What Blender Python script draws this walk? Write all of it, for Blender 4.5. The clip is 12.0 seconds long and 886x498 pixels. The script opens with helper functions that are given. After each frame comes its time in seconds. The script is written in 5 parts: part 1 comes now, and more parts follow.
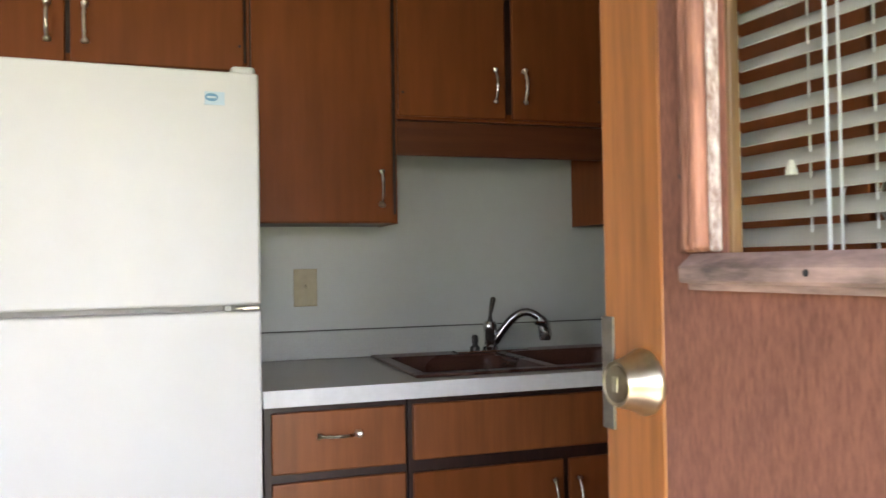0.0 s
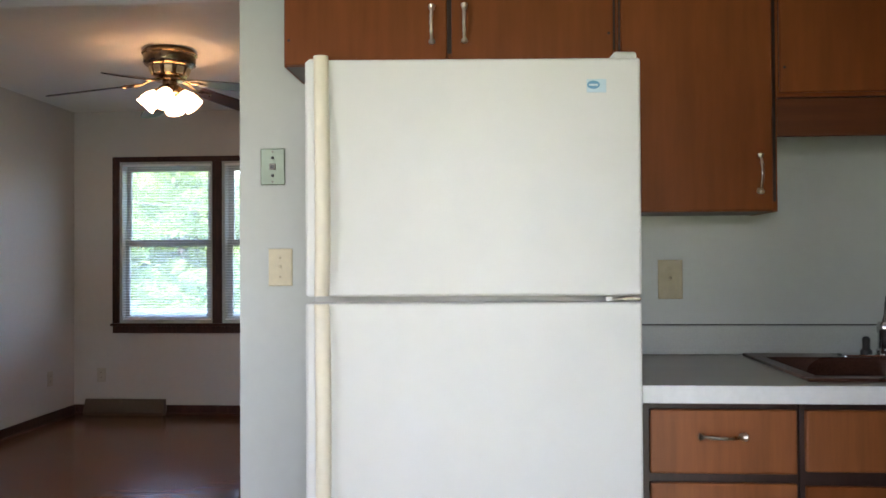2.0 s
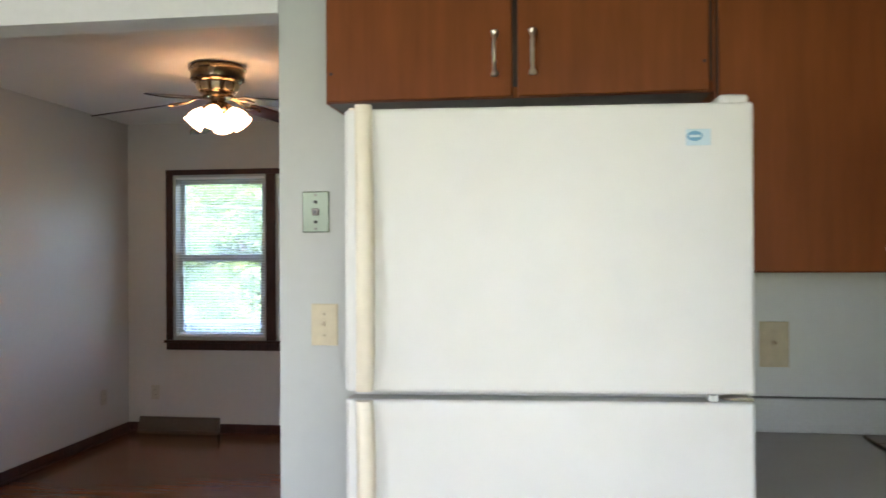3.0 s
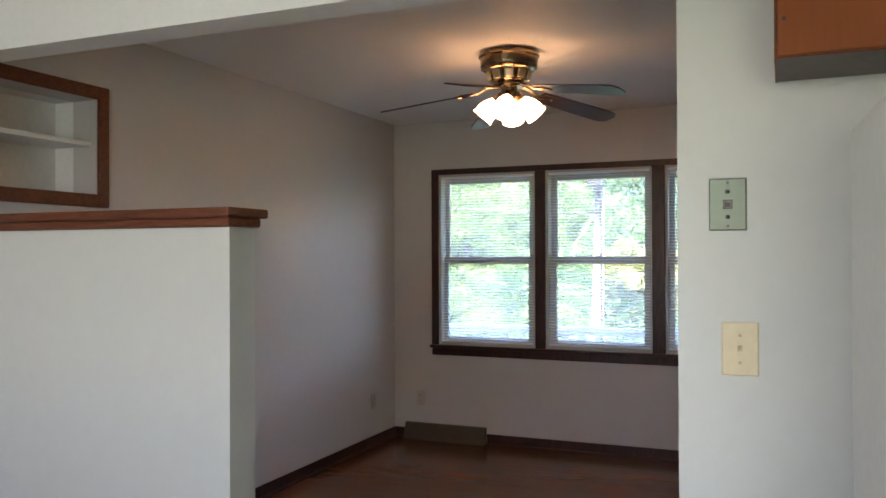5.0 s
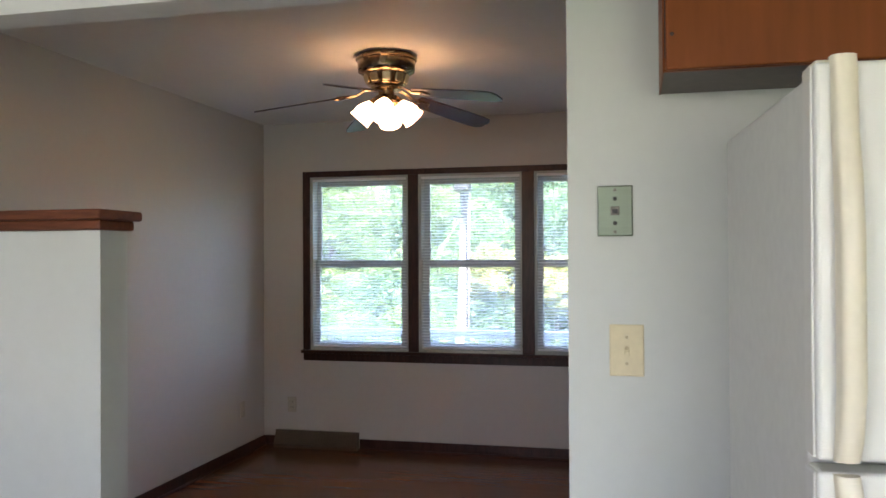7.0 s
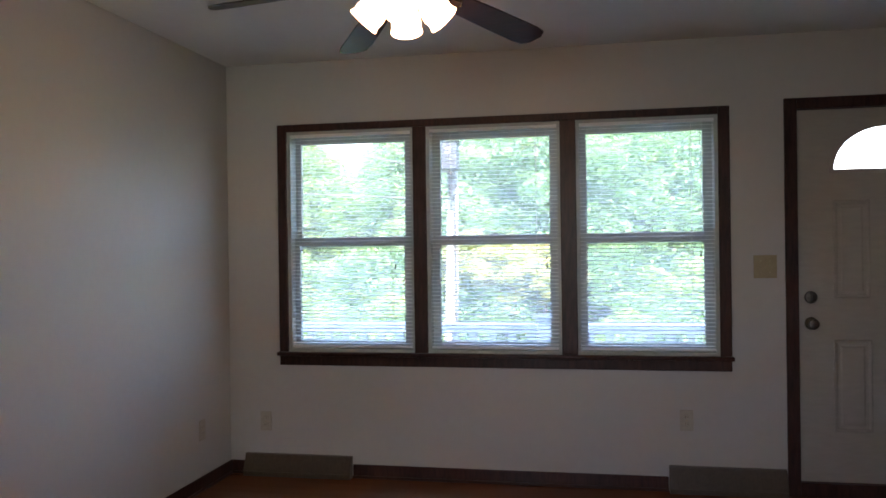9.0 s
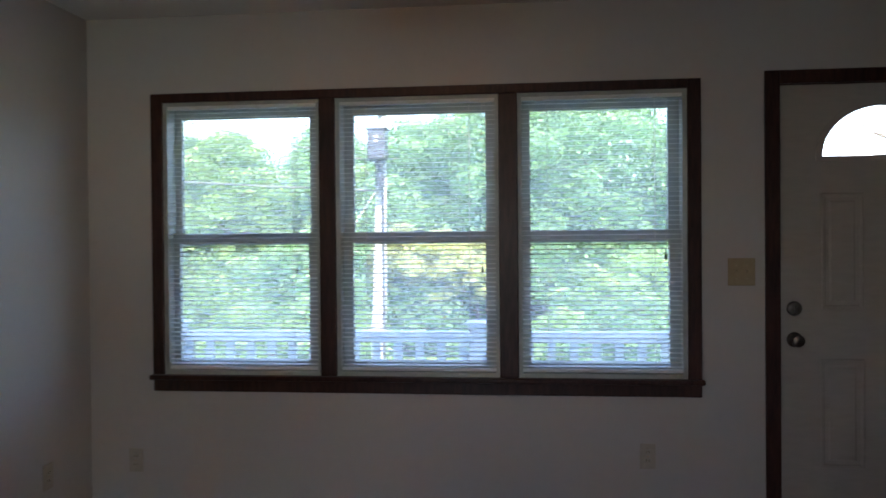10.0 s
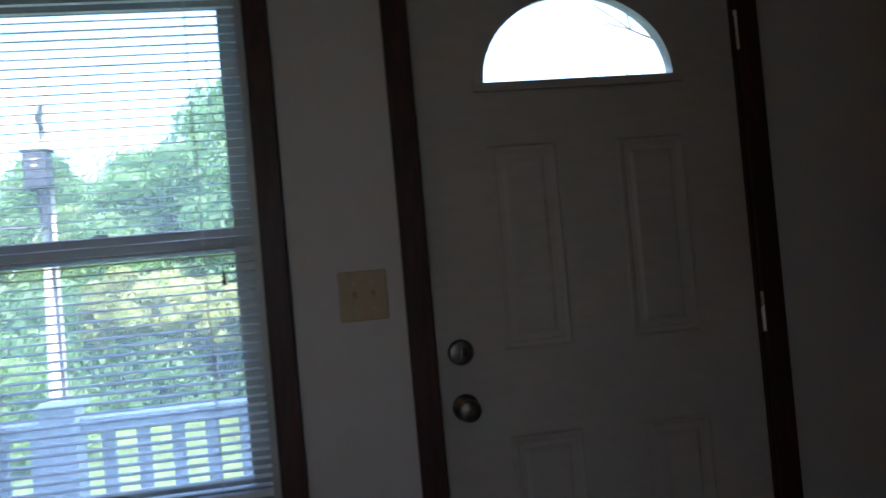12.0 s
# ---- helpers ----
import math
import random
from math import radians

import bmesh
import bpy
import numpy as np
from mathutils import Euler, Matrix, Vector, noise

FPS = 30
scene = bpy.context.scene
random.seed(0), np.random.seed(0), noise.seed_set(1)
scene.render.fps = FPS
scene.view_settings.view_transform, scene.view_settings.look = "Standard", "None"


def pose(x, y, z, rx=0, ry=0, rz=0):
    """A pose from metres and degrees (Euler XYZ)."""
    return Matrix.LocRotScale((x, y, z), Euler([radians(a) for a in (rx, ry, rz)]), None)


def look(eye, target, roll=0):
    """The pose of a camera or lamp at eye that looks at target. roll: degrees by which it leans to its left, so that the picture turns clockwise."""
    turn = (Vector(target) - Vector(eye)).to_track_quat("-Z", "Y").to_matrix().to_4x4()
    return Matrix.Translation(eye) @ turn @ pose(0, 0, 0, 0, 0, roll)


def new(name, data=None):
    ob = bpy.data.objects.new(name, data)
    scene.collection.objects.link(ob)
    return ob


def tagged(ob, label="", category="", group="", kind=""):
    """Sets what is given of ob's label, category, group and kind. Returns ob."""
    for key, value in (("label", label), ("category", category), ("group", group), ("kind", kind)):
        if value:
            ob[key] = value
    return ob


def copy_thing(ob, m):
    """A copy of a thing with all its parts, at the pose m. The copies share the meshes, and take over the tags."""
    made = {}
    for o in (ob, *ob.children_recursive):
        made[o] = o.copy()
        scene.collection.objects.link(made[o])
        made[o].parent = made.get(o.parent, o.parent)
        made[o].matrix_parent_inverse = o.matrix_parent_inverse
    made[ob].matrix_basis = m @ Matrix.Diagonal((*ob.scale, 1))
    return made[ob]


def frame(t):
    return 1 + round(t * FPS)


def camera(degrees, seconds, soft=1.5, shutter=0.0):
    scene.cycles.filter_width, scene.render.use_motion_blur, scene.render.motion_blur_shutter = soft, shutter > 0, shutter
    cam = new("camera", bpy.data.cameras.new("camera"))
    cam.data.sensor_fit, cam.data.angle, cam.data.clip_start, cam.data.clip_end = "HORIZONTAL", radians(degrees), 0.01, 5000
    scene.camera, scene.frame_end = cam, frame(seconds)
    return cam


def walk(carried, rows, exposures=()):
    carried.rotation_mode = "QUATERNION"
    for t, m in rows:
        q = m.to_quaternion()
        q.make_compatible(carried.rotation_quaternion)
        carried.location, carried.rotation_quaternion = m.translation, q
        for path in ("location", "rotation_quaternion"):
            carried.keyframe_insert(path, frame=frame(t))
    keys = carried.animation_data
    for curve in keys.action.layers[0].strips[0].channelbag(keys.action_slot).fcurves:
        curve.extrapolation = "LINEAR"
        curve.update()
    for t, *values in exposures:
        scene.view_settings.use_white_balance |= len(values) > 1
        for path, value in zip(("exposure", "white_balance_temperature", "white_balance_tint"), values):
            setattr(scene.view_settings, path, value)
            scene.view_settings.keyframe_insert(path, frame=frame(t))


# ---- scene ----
cam = camera(57.0, 12.0, soft=1.6, shutter=0.25)
PATH = [
    (0, (0.735, 0.081, 1.243), (1.355, 1.982, 1.279), -0.9),
    (0.5, (0.662, 0.071, 1.244), (1.102, 2.022, 1.282), -0.9),
    (1, (0.686, 0.054, 1.218), (0.756, 2.052, 1.254), -0.8),
    (1.5, (0.638, 0.093, 1.172), (0.522, 2.089, 1.199), -0.3),
    (2, (0.595, 0.15, 1.239), (0.462, 2.146, 1.264), -0.3),
    (2.5, (0.665, 0.349, 1.325), (0.518, 2.344, 1.342), -0.6),
    (3, (0.563, 0.456, 1.42), (0.285, 2.436, 1.427), -0.3),
    (3.5, (0.416, 0.652, 1.4255), (-0.166, 2.566, 1.4265), -0.4),
    (3.7, (0.363, 0.709, 1.428), (-0.328, 2.586, 1.424), -0.6),
    (5.3, (-0.022, 0.797, 1.425), (-0.795, 2.641, 1.44), -0.2),
    (5.5, (-0.003, 0.805, 1.419), (-0.708, 2.677, 1.437), -0.3),
    (6, (-0.002, 0.804, 1.418), (-0.57, 2.721, 1.439), -0.4),
    (6.5, (0.014, 0.785, 1.418), (-0.476, 2.724, 1.439), -0.5),
    (7, (-0.074, 0.785, 1.432), (-0.529, 2.732, 1.451), -0.3),
    (7.5, (-0.182, 0.84, 1.4), (-0.629, 2.789, 1.412), -0.3),
    (7.7, (-0.247, 0.956, 1.389), (-0.692, 2.906, 1.395), -0.4),
    (9.3, (-0.675, 2.21, 1.328), (-1.037, 4.177, 1.324), -0.7),
    (9.5, (-0.696, 2.359, 1.322), (-1.038, 4.329, 1.321), -0.6),
    (10, (-0.684, 2.820, 1.367), (-0.908, 4.808, 1.346), -0.5),
    (10.5, (-0.515, 3.276, 1.342), (-0.593, 5.274, 1.321), -0.5),
    (11, (-0.37, 3.741, 1.345), (-0.356, 5.741, 1.32), -0.2),
    (11.5, (-0.094, 4.176, 1.263), (0.027, 6.173, 1.277), -1.2),
    (12, (0.109, 4.576, 1.278), (0.43, 6.55, 1.312), -5.1),
]
EXPOSURES = [
    (0.0, 3.98, 6800, 28), (0.5, 3.90, 6650, 26), (1.0, 3.96, 6600, 26), (1.5, 3.69, 6600, 25), (2.0, 3.70, 6600, 24), (2.5, 3.67, 6600, 23), (3.0, 3.83, 6600, 23), (3.5, 4.04, 6650, 24), (5.5, 3.64, 6750, 25), (6.0, 3.61, 6750, 25), (6.5, 3.54, 6750, 25), (7.0, 3.68, 6650, 24), (7.7, 3.65, 6600, 24), (9.3, 3.57, 6450, 22), (10.0, 3.12, 6150, 19), (10.5, 2.92, 6000, 17), (12.0, 2.70, 5700, 16),
]
walk(cam, [(t, look(eye, target, roll)) for t, eye, target, roll in PATH], EXPOSURES)

# ---- world, sun and large lights ----
world = bpy.data.worlds.new("sky")
scene.world = world
world.use_nodes = True
wn = world.node_tree
sky = wn.nodes.new("ShaderNodeTexSky")
sky.sky_type = "NISHITA"
sky.sun_disc = False
SUN_ELEVATION, SUN_AZIMUTH = 55.0, 160.0
sky.sun_elevation, sky.sun_rotation = radians(SUN_ELEVATION), radians(SUN_AZIMUTH)
wn.nodes["Background"].inputs["Strength"].default_value = 0.15
wn.links.new(sky.outputs[0], wn.nodes["Background"].inputs["Color"])

sun = new("sun", bpy.data.lights.new("sun", "SUN"))
sun.data.energy, sun.data.angle, sun.data.color = 5.0, radians(0.6), (1.0, 0.95, 0.86)
to_sun = Vector((math.sin(radians(SUN_AZIMUTH)) * math.cos(radians(SUN_ELEVATION)), math.cos(radians(SUN_AZIMUTH)) * math.cos(radians(SUN_ELEVATION)), math.sin(radians(SUN_ELEVATION))))
sun.matrix_world = look(to_sun * 30, (0, 0, 0))


def area_lamp(name, at, target, width, height, power, color):
    lamp = new(name, bpy.data.lights.new(name, "AREA"))
    lamp.data.shape, lamp.data.size, lamp.data.size_y = "RECTANGLE", width, height
    lamp.data.energy, lamp.data.color = power, color
    lamp.matrix_world = look(at, target)
    return lamp


# added area lamp in the unseen kitchen window, placed to light the kitchen
area_lamp("kitchen_window_fill", (-1.325, -0.10, 1.58), (-1.325, 3.0, 1.3), 0.75, 0.95, 1.55, (0.90, 0.95, 1.0))


# ---- materials ----
def material(name, color, rough=0.5, metal=0.0, vary=0.10, grain=(40, 40, 40), stain=(2.5, 2.5, 2.5), bump=0.0, bump_scale=120.0, dark=None, random_piece=0.0, spec=0.5, coat=0.0, bands=None, island=False):
    """Base colour with a fine grain and broad stains, gloss that varies with them, and a fine relief."""
    m = bpy.data.materials.new(name)
    m.use_nodes = True
    nt = m.node_tree
    bsdf = nt.nodes["Principled BSDF"]
    bsdf.inputs["Metallic"].default_value = metal
    bsdf.inputs["Specular IOR Level"].default_value = spec
    bsdf.inputs["Coat Weight"].default_value = coat
    bsdf.inputs["Coat Roughness"].default_value = 0.2
    tc = nt.nodes.new("ShaderNodeTexCoord")

    def noise_at(scale, detail):
        mp = nt.nodes.new("ShaderNodeMapping")
        mp.inputs["Scale"].default_value = scale
        nt.links.new(tc.outputs["Object"], mp.inputs["Vector"])
        n = nt.nodes.new("ShaderNodeTexNoise")
        n.inputs["Scale"].default_value = 1.0
        n.inputs["Detail"].default_value = detail
        n.inputs["Roughness"].default_value = 0.6
        nt.links.new(mp.outputs[0], n.inputs["Vector"])
        return n

    fine, broad = noise_at(grain, 6), noise_at(stain, 3)
    add = nt.nodes.new("ShaderNodeMath")
    add.operation = "MULTIPLY_ADD"
    nt.links.new(broad.outputs["Fac"], add.inputs[0])
    add.inputs[1].default_value = 0.7
    nt.links.new(fine.outputs["Fac"], add.inputs[2])
    last = add
    if bands:
        mp = nt.nodes.new("ShaderNodeMapping")
        mp.inputs["Scale"].default_value = bands
        nt.links.new(tc.outputs["Object"], mp.inputs["Vector"])
        wv = nt.nodes.new("ShaderNodeTexWave")
        wv.inputs["Scale"].default_value = 1.0
        wv.inputs["Distortion"].default_value = 9.0
        wv.inputs["Detail"].default_value = 3.0
        wv.inputs["Detail Scale"].default_value = 0.7
        nt.links.new(mp.outputs[0], wv.inputs["Vector"])
        w2 = nt.nodes.new("ShaderNodeMath")
        w2.operation = "MULTIPLY_ADD"
        nt.links.new(wv.outputs["Fac"], w2.inputs[0])
        w2.inputs[1].default_value = 0.16
        nt.links.new(last.outputs[0], w2.inputs[2])
        last = w2
    if random_piece:
        oi = nt.nodes.new("ShaderNodeNewGeometry" if island else "ShaderNodeObjectInfo")
        ra = nt.nodes.new("ShaderNodeMath")
        ra.operation = "MULTIPLY_ADD"
        nt.links.new(oi.outputs["Random Per Island" if island else "Random"], ra.inputs[0])
        ra.inputs[1].default_value = random_piece
        nt.links.new(last.outputs[0], ra.inputs[2])
        last = ra
    ramp = nt.nodes.new("ShaderNodeValToRGB")
    lo = dark or [c * (1 - 2.2 * vary) for c in color]
    hi = [min(1, c * (1 + 1.2 * vary)) for c in color]
    ramp.color_ramp.elements[0].position, ramp.color_ramp.elements[0].color = 0.55, (*lo, 1)
    ramp.color_ramp.elements[1].position, ramp.color_ramp.elements[1].color = 1.0, (*hi, 1)
    scale = nt.nodes.new("ShaderNodeMath")
    scale.operation = "MULTIPLY"
    nt.links.new(last.outputs[0], scale.inputs[0])
    scale.inputs[1].default_value = 0.9 / (1 + 0.55 * random_piece + (0.1 if bands else 0))
    nt.links.new(scale.outputs[0], ramp.inputs["Fac"])
    nt.links.new(ramp.outputs["Color"], bsdf.inputs["Base Color"])
    rr = nt.nodes.new("ShaderNodeMapRange")
    rr.inputs["From Min"].default_value, rr.inputs["From Max"].default_value = 0.3, 0.7
    rr.inputs["To Min"].default_value, rr.inputs["To Max"].default_value = max(0.02, rough - 0.06), min(1, rough + 0.08)
    nt.links.new(broad.outputs["Fac"], rr.inputs["Value"])
    nt.links.new(rr.outputs[0], bsdf.inputs["Roughness"])
    if bump:
        bn = noise_at((bump_scale,) * 3, 2)
        bp = nt.nodes.new("ShaderNodeBump")
        bp.inputs["Strength"].default_value = bump
        bp.inputs["Distance"].default_value = 0.002
        nt.links.new(bn.outputs["Fac"], bp.inputs["Height"])
        nt.links.new(bp.outputs[0], bsdf.inputs["Normal"])
    return m


def glowing(name, color, strength):
    m = material(name, color, 0.3, vary=0.02)
    b = m.node_tree.nodes["Principled BSDF"]
    b.inputs["Emission Color"].default_value = (*color, 1)
    b.inputs["Emission Strength"].default_value = strength
    return m


def glass_like(name, rough=0.0, haze=0.0):
    m = bpy.data.materials.new(name)
    m.use_nodes = True
    nt = m.node_tree
    b = nt.nodes["Principled BSDF"]
    b.inputs["Base Color"].default_value = (0.96, 0.98, 0.97, 1)
    b.inputs["Transmission Weight"].default_value = 1.0
    b.inputs["Roughness"].default_value = rough
    b.inputs["IOR"].default_value = 1.1
    # white translucent mix stands in for glare over the view outside
    if haze:
        tr = nt.nodes.new("ShaderNodeBsdfTranslucent")
        tr.inputs["Color"].default_value = (0.92, 0.92, 0.90, 1)
        n = nt.nodes.new("ShaderNodeTexNoise")
        n.inputs["Scale"].default_value = 6.0
        r = nt.nodes.new("ShaderNodeMapRange")
        r.inputs["To Min"].default_value, r.inputs["To Max"].default_value = haze * 0.7, haze * 1.3
        nt.links.new(n.outputs["Fac"], r.inputs["Value"])
        mix = nt.nodes.new("ShaderNodeMixShader")
        nt.links.new(r.outputs[0], mix.inputs[0])
        nt.links.new(b.outputs[0], mix.inputs[1])
        nt.links.new(tr.outputs[0], mix.inputs[2])
        nt.links.new(mix.outputs[0], nt.nodes["Material Output"].inputs["Surface"])
    return m


def leafy(name, color, light):
    m = material(name, color, 0.55, vary=0.38, grain=(9, 9, 9), stain=(0.7, 0.7, 0.7), random_piece=0.3)
    nt = m.node_tree
    b = nt.nodes["Principled BSDF"]
    tr = nt.nodes.new("ShaderNodeBsdfTranslucent")
    tr.inputs["Color"].default_value = (*light, 1)
    mix = nt.nodes.new("ShaderNodeMixShader")
    mix.inputs[0].default_value = 0.68
    nt.links.new(b.outputs[0], mix.inputs[1])
    nt.links.new(tr.outputs[0], mix.inputs[2])
    nt.links.new(mix.outputs[0], nt.nodes["Material Output"].inputs["Surface"])
    return m


PAINT = material("grey_wall_paint", (0.545, 0.568, 0.535), 0.55, vary=0.012, grain=(25, 25, 25), stain=(1.2, 1.2, 1.2), bump=0.12, bump_scale=260)
PAINT_LIVING = material("living_wall_paint", (0.52, 0.505, 0.49), 0.5, vary=0.012, grain=(25, 25, 25), stain=(1.2, 1.2, 1.2), bump=0.12, bump_scale=260)
CEILING = material("ceiling_paint", (0.80, 0.79, 0.765), 0.7, vary=0.012, grain=(30, 30, 30), bump=0.2, bump_scale=180)
WHITE_TRIM = material("white_paint", (0.78, 0.78, 0.76), 0.45, vary=0.03, bump=0.05)
HEADER_PAINT = material("white_header_paint", (0.86, 0.855, 0.83), 0.5, vary=0.015, bump=0.08, bump_scale=240)
SASH = material("grey_white_sash_paint", (0.44, 0.47, 0.45), 0.4, vary=0.06, grain=(30, 30, 30))
DARK_TRIM = material("dark_stained_trim", (0.048, 0.018, 0.013), 0.45, vary=0.28, grain=(60, 60, 9), stain=(4, 4, 2), bump=0.1, coat=0.04, spec=0.32)
CAP_WOOD = material("stained_cap_wood", (0.135, 0.042, 0.019), 0.45, vary=0.22, grain=(8, 70, 70), stain=(3, 3, 3), bump=0.06, coat=0.0, spec=0.25)
CABINET = material("stained_birch_door", (0.225, 0.064, 0.0175), 0.44, vary=0.085, grain=(26, 26, 2.4), stain=(5, 5, 2.6), bump=0.03, coat=0.0, spec=0.15)
CABINET_H = material("stained_birch_drawer", (0.275, 0.086, 0.025), 0.42, vary=0.12, grain=(40, 40, 3.0), stain=(7, 7, 3.0), bump=0.03, coat=0.08, spec=0.35)
# Cabinet stain made darker to put the valance's shade into its colour
VALANCE = material("shade_toned_valance", (0.135, 0.040, 0.014), 0.45, vary=0.12, grain=(3.0, 40, 40), stain=(2.5, 6, 6), bump=0.03, spec=0.35)
CABINET_DARK = material("dark_cabinet_frame", (0.034, 0.012, 0.008), 0.45, vary=0.25, grain=(50, 50, 6), stain=(4, 4, 2))
CABINET_UNDER = material("cabinet_underside", (0.085, 0.056, 0.042), 0.45, vary=0.15)
LAMINATE = material("grey_laminate", (0.46, 0.44, 0.40), 0.36, vary=0.08, grain=(350, 350, 350), stain=(4, 4, 4))
LAMINATE_EDGE = material("white_laminate_edge", (0.80, 0.81, 0.80), 0.35, vary=0.03)
SPLASH = material("pale_backsplash_laminate", (0.50, 0.525, 0.485), 0.35, vary=0.05, grain=(300, 300, 300))
SEAM = material("dark_caulk_seam", (0.10, 0.10, 0.09), 0.8, vary=0.2)
FRIDGE = material("white_enamel", (0.69, 0.692, 0.655), 0.34, vary=0.02, grain=(6, 6, 6), bump=0.22, bump_scale=420)
FRIDGE_SIDE = material("white_enamel_side", (0.66, 0.665, 0.63), 0.42, vary=0.03, bump=0.3, bump_scale=380)
CREAM = material("yellowed_cream_plastic", (0.77, 0.71, 0.56), 0.38, vary=0.025, stain=(3, 3, 5))
GASKET = material("grey_gasket", (0.15, 0.16, 0.155), 0.6, vary=0.1)
NICKEL = material("worn_nickel", (0.74, 0.69, 0.61), 0.26, metal=1.0, vary=0.1)
CHROME = material("polished_chrome", (0.60, 0.60, 0.60), 0.12, metal=1.0, vary=0.04)
# Lever's own dark finish; on the spout it stands for dark reflections
DARKENED_CHROME = material("darkened_chrome", (0.27, 0.26, 0.25), 0.15, metal=1.0, vary=0.05)
STEEL = material("brushed_plate_steel", (0.20, 0.235, 0.185), 0.45, metal=1.0, vary=0.03, grain=(8, 8, 160))
BRASS = material("satin_brass", (0.60, 0.52, 0.36), 0.34, metal=1.0, vary=0.12, grain=(60, 60, 60))
DULL_BRASS = material("dull_brass", (0.34, 0.28, 0.18), 0.42, metal=1.0, vary=0.15)
ANTIQUE = material("antique_brass", (0.31, 0.225, 0.135), 0.22, metal=1.0, vary=0.15)
OLD_STEEL = material("tarnished_steel", (0.17, 0.155, 0.135), 0.4, metal=1.0, vary=0.25)
LATCH_STEEL = material("browned_plate_steel", (0.27, 0.24, 0.195), 0.42, metal=1.0, vary=0.2, grain=(30, 30, 60))
BLACK = material("black_plastic", (0.02, 0.02, 0.02), 0.4, vary=0.1)
IVORY = material("ivory_plastic", (0.66, 0.58, 0.38), 0.35, vary=0.04)
BROWN_IVORY = material("darkened_ivory_plastic", (0.38, 0.315, 0.195), 0.5, vary=0.05)
TAN = material("tan_plastic", (0.46, 0.43, 0.36), 0.5, vary=0.05)
IVORY_DULL = material("aged_ivory_plastic", (0.46, 0.39, 0.25), 0.45, vary=0.06)
BLUE_BADGE = material("blue_print", (0.12, 0.32, 0.48), 0.4, vary=0.05)
PALE_BADGE = material("pale_blue_label", (0.50, 0.655, 0.71), 0.35, vary=0.03)
SINK = material("brown_composite", (0.085, 0.034, 0.022), 0.28, vary=0.2, grain=(300, 300, 300))
OAK = dict(color=(0.180, 0.070, 0.030), rough=0.20, vary=0.06, grain=(2.5, 60, 60), stain=(0.4, 0.6, 0.6), random_piece=0.16, spec=0.3)
FLOORING = material("red_oak_strip", **OAK)
FLOORING_FAR = material("red_oak_strip_joined", island=True, **OAK)
FLOOR_GAP = material("dark_floor_joint", (0.07, 0.026, 0.011), 0.6, vary=0.2)
VINYL = material("kitchen_vinyl", (0.30, 0.255, 0.20), 0.4, vary=0.15, grain=(20, 20, 20))
VENT = material("brown_painted_register", (0.085, 0.062, 0.042), 0.45, vary=0.12)
DOOR_STILE = material("orange_varnished_fir", (0.47, 0.165, 0.042), 0.38, vary=0.20, grain=(60, 60, 4.5), stain=(11, 11, 2.2), bump=0.05, coat=0.12)
# Varnish colour darkened for the shadow that the glazing stop sits in
STOP_WOOD = material("shadowed_stop_varnish", (0.24, 0.125, 0.045), 0.5, vary=0.25, grain=(60, 60, 5), stain=(9, 9, 3), bump=0.1)
DOOR_PANEL = material("reddish_weathered_plywood", (0.315, 0.122, 0.078), 0.6, vary=0.18, grain=(300, 300, 75), stain=(16, 16, 7), bump=0.08, bump_scale=400)
DOOR_TRIM = material("weathered_red_moulding", (0.43, 0.185, 0.115), 0.6, vary=0.3, grain=(130, 130, 14), stain=(90, 90, 9), bump=0.5, dark=(0.19, 0.075, 0.045))
DOOR_SILL = material("greyed_moulding", (0.40, 0.26, 0.22), 0.65, vary=0.5, grain=(12, 12, 60), stain=(12, 5, 14), bump=0.4, dark=(0.10, 0.07, 0.06))
# Off-white lowered to grey-beige for the dim light on the front door
FRONT_DOOR = material("dimmed_white_steel_paint", (0.42, 0.39, 0.35), 0.42, vary=0.04, grain=(10, 10, 40))
BLIND = material("white_blind_slat", (0.80, 0.81, 0.80), 0.4, vary=0.03)
CREAM_SLAT = material("cream_blind_slat", (0.60, 0.555, 0.46), 0.4, vary=0.04, stain=(6, 6, 6))
BLIND_CORD = material("blind_cord", (0.70, 0.68, 0.62), 0.7, vary=0.05)
PANE = glass_like("window_glass")
# Glare haze is mixed into the panes; roughness softens the view like bloom
HAZED = glass_like("hazed_window_glass", 0.045, 0.12)
LITE_GLASS = glass_like("door_lite_glass", 0.0, 0.04)
SHADE_GLOW = glowing("lit_frosted_glass", (1.0, 0.60, 0.29), 1.25)
BLADE = material("walnut_fan_blade", (0.036, 0.018, 0.014), 0.36, vary=0.25, grain=(9, 60, 60), stain=(3, 6, 6), spec=0.16)
SIDING = material("white_siding", (0.70, 0.70, 0.68), 0.6, vary=0.05)
DECK = material("grey_white_deck_paint", (0.50, 0.55, 0.60), 0.55, vary=0.12, grain=(40, 40, 8))
BARK = material("grey_bark", (0.14, 0.11, 0.085), 0.85, vary=0.4, grain=(14, 14, 5), bump=0.6, bump_scale=30)
POLE = material("pale_weathered_pole", (0.36, 0.34, 0.31), 0.8, vary=0.2, grain=(20, 20, 3))
METAL_GREY = material("transformer_grey", (0.018, 0.018, 0.026), 0.5, vary=0.15)
WIRE = material("black_cable", (0.05, 0.05, 0.05), 0.6, vary=0.1)
GRASS = material("mown_grass", (0.075, 0.125, 0.030), 0.9, vary=0.4, grain=(5, 5, 5), stain=(0.25, 0.25, 0.25), bump=0.8, bump_scale=25)
